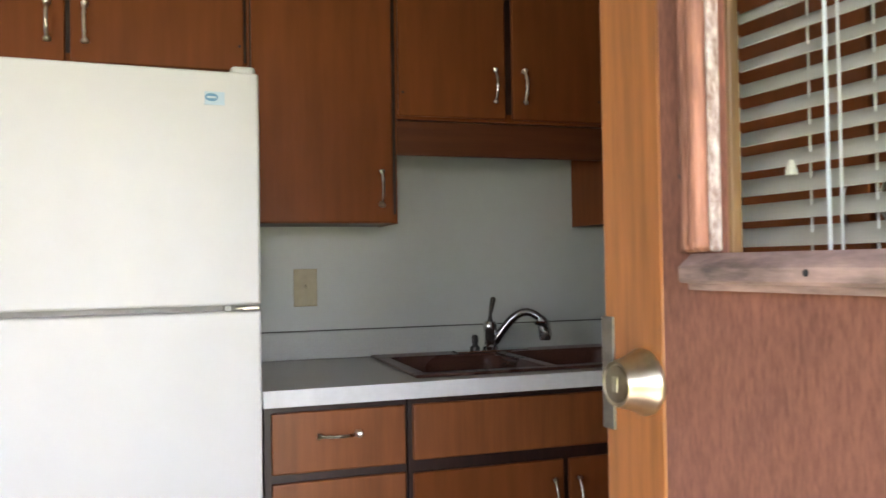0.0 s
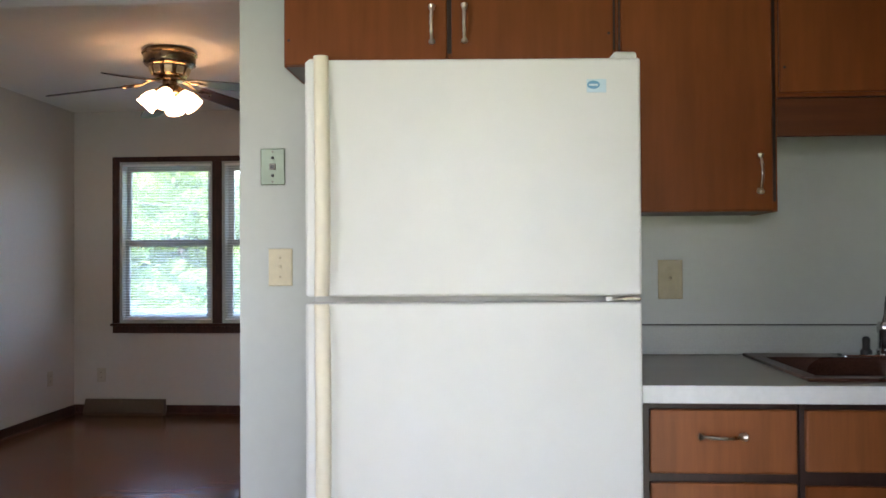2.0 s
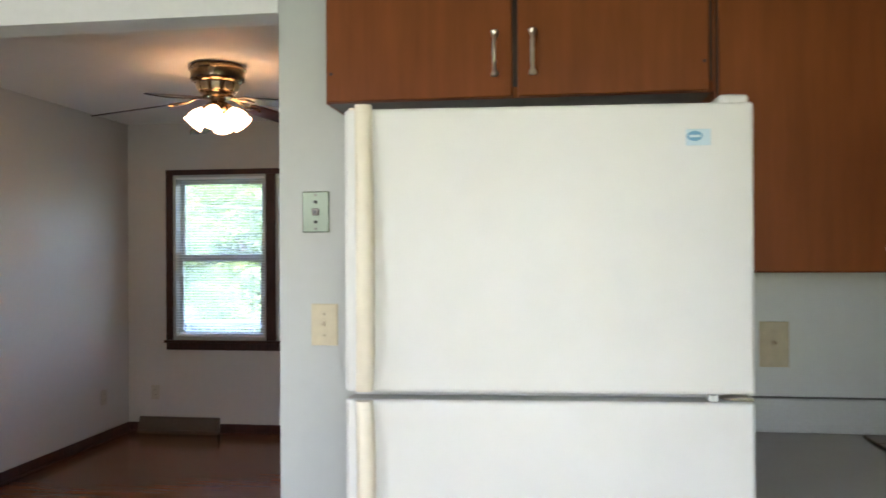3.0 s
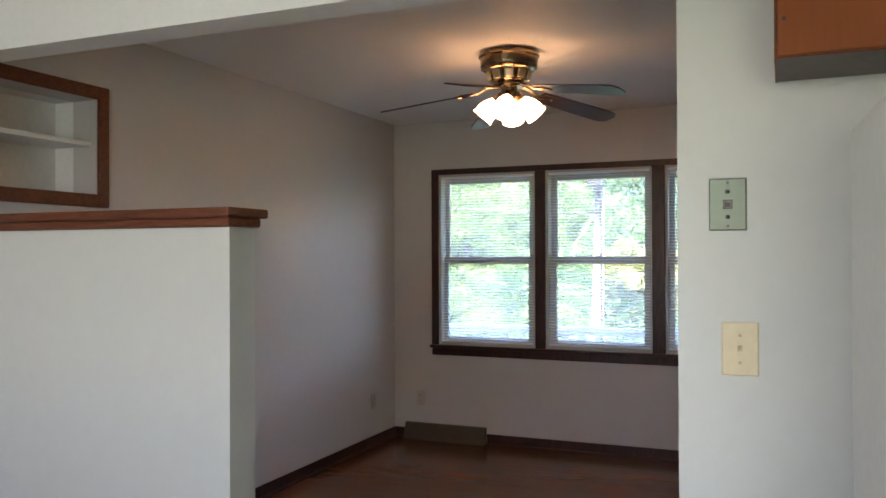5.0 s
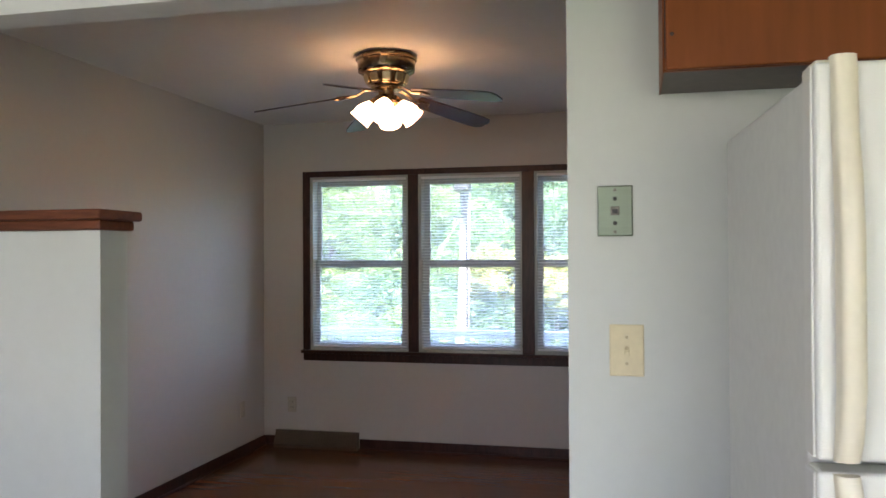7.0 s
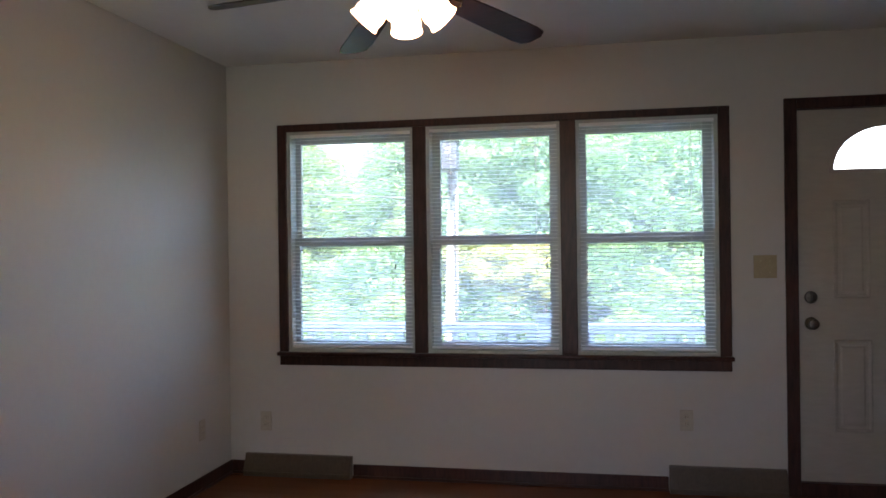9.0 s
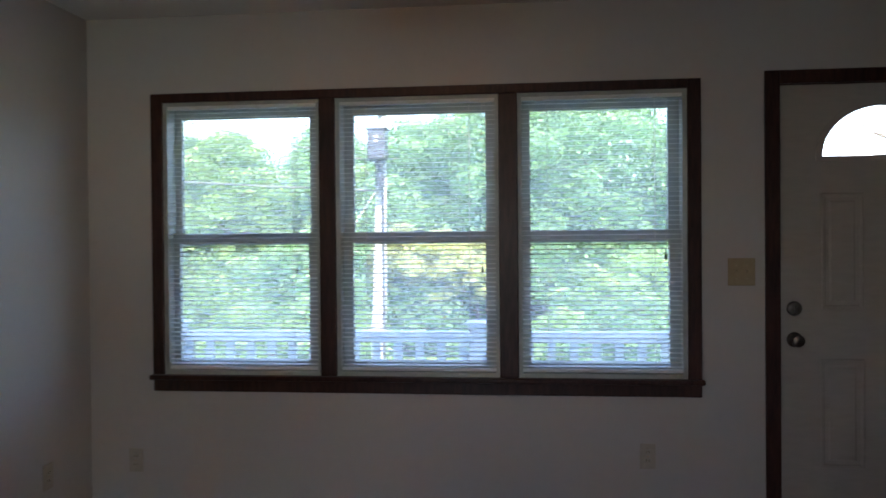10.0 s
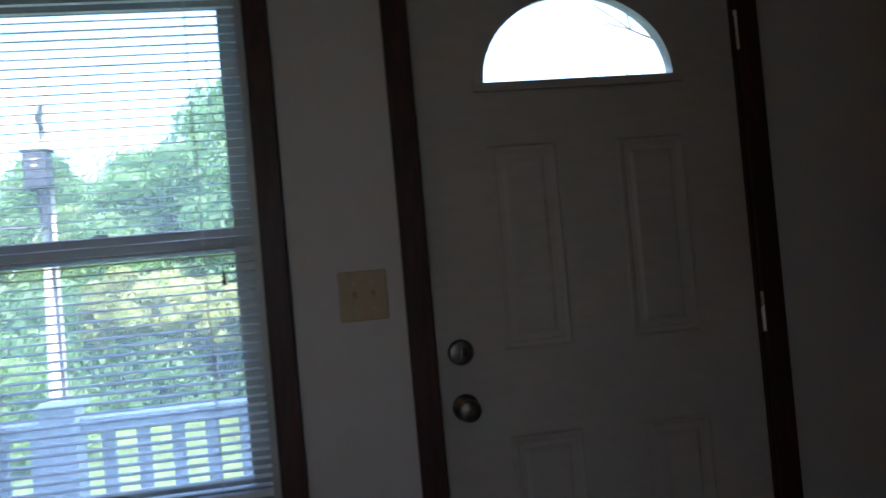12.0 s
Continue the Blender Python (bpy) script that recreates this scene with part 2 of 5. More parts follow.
LEAF_A = leafy("yellow_green_leaf", (0.130, 0.200, 0.070), (0.36, 0.51, 0.19))
LEAF_B = leafy("mid_green_leaf", (0.115, 0.185, 0.088), (0.30, 0.47, 0.21))
# LEAF_PALE: leaf colour lightened to give the brightness of a sunlit area
LEAF_PALE = leafy("pale_cream_leaf", (0.27, 0.30, 0.12), (0.52, 0.55, 0.26))
LEAF_C = leafy("deep_green_leaf", (0.105, 0.185, 0.085), (0.28, 0.46, 0.21))
CONCRETE = material("porch_concrete", (0.36, 0.35, 0.33), 0.85, vary=0.2, grain=(30, 30, 30), bump=0.3)


# ---- mesh helpers ----
def smooth(me, on):
    me.polygons.foreach_set("use_smooth", [on] * len(me.polygons))


def finish(name, bm, mat, parent=None, label="", round_shading=False):
    me = bpy.data.meshes.new(name)
    bmesh.ops.recalc_face_normals(bm, faces=bm.faces)
    bm.to_mesh(me)
    bm.free()
    smooth(me, round_shading)
    if round_shading:
        me.set_sharp_from_angle(angle=radians(38))
    me.materials.append(mat)
    ob = new(name, me)
    if parent is not None:
        ob.parent = parent
    if label:
        tagged(ob, label=label)
    return ob


def part(name, bm, mat, parent, label="", round_shading=False):
    return finish(name, bm, mat, parent, label, round_shading)


def thing(name, at, label, category, group="", rz=0.0):
    e = new(name)
    e.empty_display_size = 0.05
    e.matrix_world = pose(*at, 0, 0, rz)
    return tagged(e, label, category, group)


def structure(name, bm, mat, label, category, round_shading=False):
    return tagged(finish(name, bm, mat, None, "", round_shading), label, category, "", "structure")


def box(x0, y0, z0, x1, y1, z1, bevel=0.0, seg=2, bm=None, m=None):
    """A box between two corners, its edges rounded by bevel, joined to bm if given."""
    own = bmesh.new()
    bmesh.ops.create_cube(own, size=1, matrix=Matrix.Translation(((x0 + x1) / 2, (y0 + y1) / 2, (z0 + z1) / 2)) @ Matrix.Diagonal((abs(x1 - x0), abs(y1 - y0), abs(z1 - z0), 1)))
    if bevel:
        bmesh.ops.bevel(own, geom=own.edges[:], offset=bevel, segments=seg, profile=0.5, affect="EDGES")
    if m is not None:
        own.transform(m)
    if bm is None:
        return own
    return join(bm, own)


def join(bm, own):
    tmp = bpy.data.meshes.new("tmp")
    own.to_mesh(tmp)
    own.free()
    bm.from_mesh(tmp)
    bpy.data.meshes.remove(tmp)
    return bm


def lathe(profile, segs=24, m=None, bm=None, arc=2 * math.pi):
    """A turned shape: (radius, height) pairs round z."""
    own = bmesh.new()
    rings = []
    closed = abs(arc - 2 * math.pi) < 1e-6
    n = segs if closed else segs + 1
    for r, z in profile:
        rings.append([own.verts.new((max(r, 1e-4) * math.cos(arc * k / segs), max(r, 1e-4) * math.sin(arc * k / segs), z)) for k in range(n)])
    for a, b in zip(rings, rings[1:]):
        for k in range(segs):
            j = (k + 1) % n
            own.faces.new((a[k], a[j], b[j], b[k]))
    if m is not None:
        own.transform(m)
    return own if bm is None else join(bm, own)


def tube(points, radii, segs=10, bm=None, flat=1.0):
    """A rounded bar swept along points."""
    own = bmesh.new()
    pts = [Vector(p) for p in points]
    if not hasattr(radii, "__len__"):
        radii = [radii] * len(pts)
    rings, up = [], Vector((0.13, 0.27, 0.95))
    for k, p in enumerate(pts):
        d = (pts[min(k + 1, len(pts) - 1)] - pts[max(k - 1, 0)]).normalized()
        if abs(d.dot(up)) > 0.93:
            up = Vector((0.9, 0.3, 0.1))
        a = d.cross(up).normalized()
        b = d.cross(a).normalized()
        up = -b if b.dot(up) < 0 else b
        rings.append([own.verts.new(p + radii[k] * (math.cos(t) * a + flat * math.sin(t) * b)) for t in [2 * math.pi * j / segs for j in range(segs)]])
    for r, s in zip(rings, rings[1:]):
        for k in range(segs):
            j = (k + 1) % segs
            own.faces.new((r[k], r[j], s[j], s[k]))
    own.faces.new(rings[0][::-1])
    own.faces.new(rings[-1])
    return own if bm is None else join(bm, own)


def prism(outline, depth, bevel=0.0, m=None, bm=None):
    """An outline in x, z drawn out along y by depth."""
    own = bmesh.new()
    front = [own.verts.new((x, 0, z)) for x, z in outline]
    back = [own.verts.new((x, depth, z)) for x, z in outline]
    own.faces.new(front)
    own.faces.new(back[::-1])
    for k in range(len(front)):
        j = (k + 1) % len(front)
        own.faces.new((front[j], front[k], back[k], back[j]))
    if bevel:
        bmesh.ops.bevel(own, geom=[e for e in own.edges if abs(e.verts[0].co.y - e.verts[1].co.y) < 1e-6], offset=bevel, segments=2, profile=0.5, affect="EDGES")
    if m is not None:
        own.transform(m)
    return own if bm is None else join(bm, own)


def pierced(axis, level, thick, a0, a1, z0, z1, holes):
    """A wall along x (axis 'y') or along y (axis 'x') between level and level + thick, with rectangular holes (a0, a1, z0, z1) through it."""
    us = sorted({a0, a1, *[h[0] for h in holes], *[h[1] for h in holes]})
    vs = sorted({z0, z1, *[h[2] for h in holes], *[h[3] for h in holes]})
    solid = {}
    for i in range(len(us) - 1):
        for j in range(len(vs) - 1):
            cu, cv = (us[i] + us[i + 1]) / 2, (vs[j] + vs[j + 1]) / 2
            solid[i, j] = not any(h[0] < cu < h[1] and h[2] < cv < h[3] for h in holes)
    bm = bmesh.new()

    def P(u, w, v):
        return (u, w, v) if axis == "y" else (w, u, v)

    def quad(*c):
        bm.faces.new([bm.verts.new(P(*q)) for q in c])

    l0, l1 = level, level + thick
    for (i, j), on in solid.items():
        if not on:
            continue
        u0, u1, v0, v1 = us[i], us[i + 1], vs[j], vs[j + 1]
        quad((u0, l0, v0), (u1, l0, v0), (u1, l0, v1), (u0, l0, v1))
        quad((u0, l1, v0), (u0, l1, v1), (u1, l1, v1), (u1, l1, v0))
        if not solid.get((i - 1, j)):
            quad((u0, l0, v0), (u0, l0, v1), (u0, l1, v1), (u0, l1, v0))
        if not solid.get((i + 1, j)):
            quad((u1, l0, v0), (u1, l1, v0), (u1, l1, v1), (u1, l0, v1))
        if not solid.get((i, j - 1)):
            quad((u0, l0, v0), (u0, l1, v0), (u1, l1, v0), (u1, l0, v0))
        if not solid.get((i, j + 1)):
            quad((u0, l0, v1), (u1, l0, v1), (u1, l1, v1), (u0, l1, v1))
    bmesh.ops.remove_doubles(bm, verts=bm.verts, dist=1e-5)
    return bm


# ---- plan (metres) ----
KY = 2.70                  # kitchen face of the wall between the rooms
KT = 0.12
WY = 6.575                 # inner face of the front wall
WT = 0.16
LX = -2.84                 # left wall
RX = 2.62                  # right wall
CZ = 2.450                 # ceiling
HEAD = 2.106               # underside of the header between the rooms
COLUMN_X = -0.223
HALF_X, HALF_Z = -1.462, 1.508
BACK_Y = 0.0               # inner face of the back wall
NICHE = (2.95, 3.556, 1.70, 2.125)
WINDOWS = [(-2.457, -1.687), (-1.610, -0.847), (-0.760, -0.006)]
WIN_Z0, WIN_Z1 = 0.733, 2.037
DOOR = (0.392, 1.268, 0.03, 2.045)
BACK_DOOR = (0.375, 1.215, 0.0, 2.05)
KITCHEN_WIN = (-1.80, -0.85, 1.05, 2.1)

# ---- structure ----
structure("wall_front", pierced("y", WY, WT, LX - 0.14, RX + 0.14, -0.2, CZ + 0.1, [(a, b, WIN_Z0, WIN_Z1) for a, b in WINDOWS] + [(DOOR[0] - 0.004, DOOR[1] + 0.004, DOOR[2], DOOR[3])]), PAINT_LIVING, "light grey painted plaster wall with three windows and a door", "wall")
structure("wall_between_rooms", pierced("y", KY, KT, LX, RX, -0.2, CZ, [(LX, COLUMN_X, HALF_Z, CZ), (HALF_X, COLUMN_X, -0.2, CZ)]), PAINT, "light grey painted partition with a wide opening and half wall", "wall")
structure("trim_header", box(LX, KY - 0.002, HEAD, COLUMN_X - 0.001, KY + KT + 0.002, CZ - 0.001, 0.0015), HEADER_PAINT, "white painted header beam over the wide opening", "header beam")
structure("wall_left", pierced("x", LX - 0.14, 0.14, -0.14, WY, -0.2, CZ + 0.1, [NICHE]), PAINT_LIVING, "light grey painted plaster wall with a recessed shelf", "wall")
structure("wall_right", box(RX, -0.14, -0.2, RX + 0.14, WY, CZ + 0.1), PAINT_LIVING, "plain light grey painted wall", "wall")
structure("wall_back", pierced("y", BACK_Y - 0.14, 0.14, LX, RX, -0.2, CZ + 0.1, [BACK_DOOR, KITCHEN_WIN]), PAINT, "light grey painted wall with the back doorway", "wall")
structure("ceiling", box(LX - 0.14, -0.14, CZ, RX + 0.14, WY + WT, CZ + 0.12), CEILING, "matt white painted ceiling", "ceiling")
structure("floor_kitchen", box(LX, -0.14, -0.12, RX, KY + KT, 0.0), VINYL, "plain beige vinyl kitchen floor", "floor")

# niche box behind the left wall, with one shelf
ny0, ny1, nz0, nz1 = NICHE
bm = box(LX - 0.27, ny0 - 0.02, nz0 - 0.02, LX - 0.25, ny1 + 0.02, nz1 + 0.02)
box(LX - 0.25, ny0 - 0.02, nz0 - 0.02, LX - 0.14, ny0, nz1 + 0.02, bm=bm)
box(LX - 0.25, ny1, nz0 - 0.02, LX - 0.14, ny1 + 0.02, nz1 + 0.02, bm=bm)
box(LX - 0.25, ny0, nz0 - 0.02, LX - 0.14, ny1, nz0, bm=bm)
box(LX - 0.25, ny0, nz1, LX - 0.14, ny1, nz1 + 0.02, bm=bm)
niche = thing("wall_niche", (LX, ny1, nz0), "recessed wall shelf with a stained wooden frame and pale inside", "shelf niche")
for o in [part("recess", bm, WHITE_TRIM, niche), part("shelf", box(LX - 0.245, ny0, 1.918, LX - 0.03, ny1, 1.938, 0.003), WHITE_TRIM, niche)]:
    o.matrix_parent_inverse = niche.matrix_world.inverted()


def under(parent, *obs):
    """Parts modelled in world places keep them under their thing."""
    for o in obs:
        o.parent = parent
        o.matrix_parent_inverse = parent.matrix_world.inverted()
    return obs[0]


def mitred_frame(name, y0, y1, z0, z1, x, proud, width, mat, parent, depth_in=0.0, inset=0.0):
    """Four moulded sticks round an opening in a wall along y."""
    sticks = [("stile", y0 - width, z0 - width, y0, z1 + width), ("stile", y1, z0 - width, y1 + width, z1 + width), ("rail", y0, z0 - width, y1, z0), ("rail", y0, z1, y1, z1 + width)]
    for n, a, b, c, d in sticks:
        bm = box(x - depth_in, a, b, x + proud, c, d, 0.004)
        under(parent, part(n, bm, mat, parent))


mitred_frame("frame", ny0, ny1, nz0, nz1, LX, 0.018, 0.058, CAP_WOOD, niche, depth_in=-0.001)

# half wall cap: stained board on a small moulding
cap = thing("half_wall_cap", (HALF_X, KY, HALF_Z), "stained wooden cap board on the half wall", "wall cap")
under(cap, part("board", box(LX + 0.002, KY - 0.045, HALF_Z + 0.028, HALF_X + 0.030, KY + KT + 0.030, HALF_Z + 0.055, 0.007, 3), CAP_WOOD, cap))
bm = box(LX + 0.002, KY - 0.022, HALF_Z + 0.001, HALF_X + 0.014, KY + KT + 0.014, HALF_Z + 0.028, 0.006, 2)
under(cap, part("moulding", bm, CAP_WOOD, cap))

# baseboards
for n, a in (("baseboard_front_a", (-2.07, WY - 0.013, -0.283, WY)), ("baseboard_front_c", (LX + 0.013, WY - 0.013, -2.737, WY)), ("baseboard_front_d", (1.33, WY - 0.013, RX, WY))):
    bm = box(a[0], a[1], 0.0, a[2], a[3] - 0.001, 0.078, 0.004)
    box(a[0], a[1] - 0.012, 0.0, a[2], a[1], 0.016, 0.004, bm=bm)
    structure(n, bm, DARK_TRIM, "dark stained wooden baseboard", "baseboard")
bm = box(LX + 0.001, KY + KT, 0.0, LX + 0.013, WY - 0.001, 0.078, 0.004)
box(LX + 0.013, KY + KT, 0.0, LX + 0.025, WY - 0.026, 0.016, 0.004, bm=bm)
structure("baseboard_left", bm, DARK_TRIM, "dark stained wooden baseboard", "baseboard")


# ---- window group ----
def blind(name, x0, x1, y, z0, z1, parent_label, pitch, depth, tilt, cords, tassel=None, group="window blinds", mat=None, sides=(-0.5, 0.5)):
    """A slatted blind hung in an opening along x: head rail, slats, bottom rail, ladder cords, tassel."""
    mat = mat or BLIND
    b = thing(name, ((x0 + x1) / 2, y, z1), parent_label, "window blind", group)
    under(b, part("head_rail", box(x0, y - 0.018, z1 - 0.028, x1, y + 0.018, z1, 0.002), mat, b))
    under(b, part("bottom_rail", box(x0 + 0.004, y - 0.012, z0, x1 - 0.004, y + 0.012, z0 + 0.014, 0.003), mat, b))
    me = None
    n = int((z1 - 0.034 - z0 - 0.016) / pitch)
    for k in range(n):
        z = z0 + 0.026 + k * pitch
        if me is None:
            bm = bmesh.new()
            rows = []
            for j in range(5):
                u = (j / 4 - 0.5) * depth
                rows.append([bm.verts.new((x, u, 0.0014 * (1 - (2 * u / depth) ** 2))) for x in (x0 + 0.006 - (x0 + x1) / 2, x1 - 0.006 - (x0 + x1) / 2)])
            for r, s in zip(rows, rows[1:]):
                bm.faces.new((r[0], r[1], s[1], s[0]))
            ex = bmesh.ops.extrude_face_region(bm, geom=bm.faces[:])
            bmesh.ops.translate(bm, verts=[v for v in ex["geom"] if isinstance(v, bmesh.types.BMVert)], vec=(0, 0, 0.0007))
            s = part("slat", bm, mat, b)
            me = s.data
        else:
            s = new("slat", me)
            s.parent = b
        s.matrix_basis = b.matrix_world.inverted() @ pose((x0 + x1) / 2, y, z, tilt + random.uniform(-1.5, 1.5), random.uniform(-0.06, 0.06), 0)
    for c in cords:
        x = x0 + c * (x1 - x0)
        for dy in (side * depth for side in sides):
            under(b, part("ladder_cord", tube([(x, y + dy, z0 + 0.01), (x, y + dy, z1 - 0.02)], 0.0010, 5), BLIND_CORD, b))
    if tassel:
        x, z = tassel
        under(b, part("pull_cord", tube([(x, y - depth / 2 - 0.008, z), (x + 0.002, y - depth / 2 - 0.008, (z + z1) / 2), (x, y - depth / 2 - 0.004, z1 - 0.02)], 0.001, 6), BLIND_CORD, b))
        under(b, part("tassel", lathe([(0.0005, 0.016), (0.003, 0.014), (0.0055, -0.012), (0.0055, -0.018), (0.0005, -0.019)], 12, pose(x, y - depth / 2 - 0.008, z)), BLACK, b, "dark cord tassel", True))
    return b


GLASS = [(-2.406, -1.762), (-1.545, -0.913), (-0.704, -0.075)]
TASSELS = [(-1.803, 1.235), (-0.925, 1.235), (-0.098, 1.29)]
for i, (a, b) in enumerate(WINDOWS):
    w = tagged(thing("window_%d" % (i + 1), ((a + b) / 2, WY, WIN_Z0), "double-hung window with pale painted sashes in dark trim", "window"), kind="structure")
    # jamb lining
    bm = box(a, WY + 0.002, WIN_Z0, a + 0.018, WY + WT, WIN_Z1)
    box(b - 0.018, WY + 0.002, WIN_Z0, b, WY + WT, WIN_Z1, bm=bm)
    box(a + 0.018, WY + 0.002, WIN_Z1 - 0.016, b - 0.018, WY + WT, WIN_Z1, bm=bm)
    box(a + 0.018, WY + 0.002, WIN_Z0, b - 0.018, WY + WT + 0.03, WIN_Z0 + 0.020, bm=bm)
    under(w, part("window_frame", bm, SASH, w))
    for n, y, z0, z1, mat in (("lower_sash", WY + 0.062, WIN_Z0 + 0.020, 1.410, SASH), ("upper_sash", WY + 0.096, 1.352, WIN_Z1 - 0.016, SASH)):
        x0, x1 = a + 0.018, b - 0.018
        g0, g1 = GLASS[i]
        t0 = z0 + (0.040 if n == "lower_sash" else 0.052)
        t1 = z1 - (0.052 if n == "lower_sash" else 0.052)
        bm = box(x0, y, z0, g0, y + 0.032, z1, 0.003)
        box(g1, y, z0, x1, y + 0.032, z1, 0.003, bm=bm)
        box(g0, y, z0, g1, y + 0.031, t0, 0.003, bm=bm)
        box(g0, y, t1, g1, y + 0.031, z1, 0.003, bm=bm)
        s = under(w, part(n, bm, mat, w))
        p = part("pane", box(g0, y + 0.014, t0, g1, y + 0.018, t1), HAZED, s)
        under(s, p)
        p.visible_shadow = False
    bm = box((a + b) / 2 - 0.025, WY + 0.052, 1.408, (a + b) / 2 + 0.025, WY + 0.075, 1.413, 0.002)
    tube([((a + b) / 2 - 0.016, WY + 0.062, 1.413), ((a + b) / 2, WY + 0.056, 1.4155), ((a + b) / 2 + 0.022, WY + 0.054, 1.414)], 0.003, 8, bm=bm)
    under(w, part("sash_lock", bm, SASH, w))
    blind("window_blind", a + 0.012, b - 0.012, WY + 0.028, 0.758, 2.034, "white slatted window blind lowered with open slats", 0.0215, 0.025, 7.0, (0.17, 0.83), TASSELS[i])

# dark casing round the three windows
trim = tagged(thing("window_trim", (-1.2, WY, 0.66), "dark stained wooden casing round three windows", "window trim"), kind="structure")
X0, X1 = -2.457, -0.006
PR = 0.020
cas = [("casing", X0 - 0.055, X0, 0.735, 2.079), ("casing", X1, X1 + 0.060, 0.735, 2.079), ("mullion", -1.687, -1.610, 0.735, WIN_Z1), ("mullion", -0.847, -0.760, 0.735, WIN_Z1)]
for n, xa, xb, za, zb in cas:
    bm = box(xa, WY - PR, za, xb, WY - 0.001, zb, 0.003)
    if n == "mullion":
        box(xa + 0.004, WY, za, xb - 0.004, WY + 0.05, zb, bm=bm)
    under(trim, part(n, bm, DARK_TRIM, trim))
under(trim, part("head_casing", box(X0, WY - PR - 0.002, WIN_Z1, X1, WY - 0.001, 2.079, 0.003), DARK_TRIM, trim))
bm = box(X0 - 0.065, WY - 0.045, 0.712, X1 + 0.070, WY - 0.001, 0.735, 0.006, 3)
under(trim, part("window_sill", bm, DARK_TRIM, trim))
under(trim, part("apron", box(X0 - 0.055, WY - 0.016, 0.655, X1 + 0.060, WY - 0.001, 0.712, 0.004), DARK_TRIM, trim))

# ---- front door ----
dx0, dx1, dz0, dz1 = DOOR
fd = tagged(thing("door_1", (dx1, WY, dz0), "closed off-white panelled front door with a half-round window", "door"), kind="structure")
for n, xa, xb, za, zb in (("casing", dx0 - 0.064, dx0, 0.0, 2.103), ("casing", dx1, dx1 + 0.060, 0.0, 2.103), ("head_casing", dx0, dx1, 2.045, 2.103)):
    under(fd, part(n, box(xa, WY - 0.018, za, xb, WY - 0.001, zb, 0.003), DARK_TRIM, fd, "dark stained door casing"))
under(fd, part("threshold", box(dx0, WY - 0.02, 0.001, dx1, WY + WT, 0.075, 0.006), DARK_TRIM, fd))
slab_y, slab_t = WY + 0.018, 0.044
for xa, xb, xc in ((dx0 - 0.0035, dx0 + 0.003, dx0 + 0.018), (dx1 + 0.0035, dx1 - 0.003, dx1 - 0.018)):
    bm = box(min(xa, xb), WY + 0.001, 0.076, max(xa, xb), WY + WT - 0.002, dz1)
    box(min(xb, xc), slab_y + slab_t + 0.002, 0.076, max(xb, xc), WY + WT - 0.002, dz1 - 0.002, bm=bm)
    under(fd, part("jamb", bm, DARK_TRIM, fd))
bm = box(dx0 + 0.0035, WY + 0.001, dz1 - 0.003, dx1 - 0.0035, slab_y + slab_t, dz1 + 0.003)
box(dx0 + 0.019, slab_y + slab_t + 0.002, dz1 - 0.018, dx1 - 0.019, WY + WT - 0.002, dz1 - 0.0035, bm=bm)
under(fd, part("jamb", bm, DARK_TRIM, fd))
LITE = (0.832, 1.722, 0.261, 0.226)      # centre x, base z, half width, height


def half_round(cx, z, rx, rz, n=28):
    return [(cx + rx * math.cos(math.pi * k / n), z + rz * math.sin(math.pi * k / n)) for k in range(n + 1)]


def door_slab():
    """A slab with a half-round hole: two columns of quads round the arch."""
    cx, lz, rx, rz = LITE
    bm = bmesh.new()
    arch = half_round(cx, lz, rx, rz)[::-1]
    outer = []
    for x, z in arch:
        outer.append((dx0 + 0.0045 + (dx1 - dx0 - 0.009) * (x - (cx - rx)) / (2 * rx), dz1 - 0.004))
    for y in (slab_y, slab_y + slab_t):
        a = [bm.verts.new((x, y, z)) for x, z in arch]
        o = [bm.verts.new((x, y, z)) for x, z in outer]
        l, r = bm.verts.new((dx0 + 0.004, y, lz)), bm.verts.new((dx1 - 0.004, y, lz))
        l2, r2 = bm.verts.new((dx0 + 0.004, y, dz0 + 0.046)), bm.verts.new((dx1 - 0.004, y, dz0 + 0.046))
        for k in range(len(a) - 1):
            bm.faces.new((a[k], a[k + 1], o[k + 1], o[k]))
        bm.faces.new((l, a[0], o[0]))
        bm.faces.new((r, o[-1], a[-1]))
        bm.faces.new((l2, r2, r, a[-1], a[0], l))
    bm.verts.ensure_lookup_table()
    n = len(bm.verts) // 2
    k = len(arch)
    for i in range(k - 1):
        bm.faces.new((bm.verts[i], bm.verts[i + 1], bm.verts[n + i + 1], bm.verts[n + i]))
    bm.faces.new((bm.verts[0], bm.verts[n], bm.verts[n + k - 1], bm.verts[k - 1]))
    for i, j in ((2 * k, 2 * k + 2), (2 * k + 1, 2 * k + 3), (2 * k + 2, 2 * k + 3), (2 * k, k), (2 * k + 1, 2 * k - 1)):
        bm.faces.new((bm.verts[i], bm.verts[j], bm.verts[n + j], bm.verts[n + i]))
    return bm


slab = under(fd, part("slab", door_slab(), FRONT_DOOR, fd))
cx, lz, rx, rz = LITE
ring = half_round(cx, lz, rx + 0.022, rz + 0.022) + half_round(cx, lz, rx - 0.006, rz - 0.006)[::-1]
bm = bmesh.new()
m = len(ring) // 2
for y in (slab_y - 0.010, slab_y - 0.001):
    for x, z in ring:
        bm.verts.new((x, y, z))
bm.verts.ensure_lookup_table()
V, N = bm.verts, len(ring)
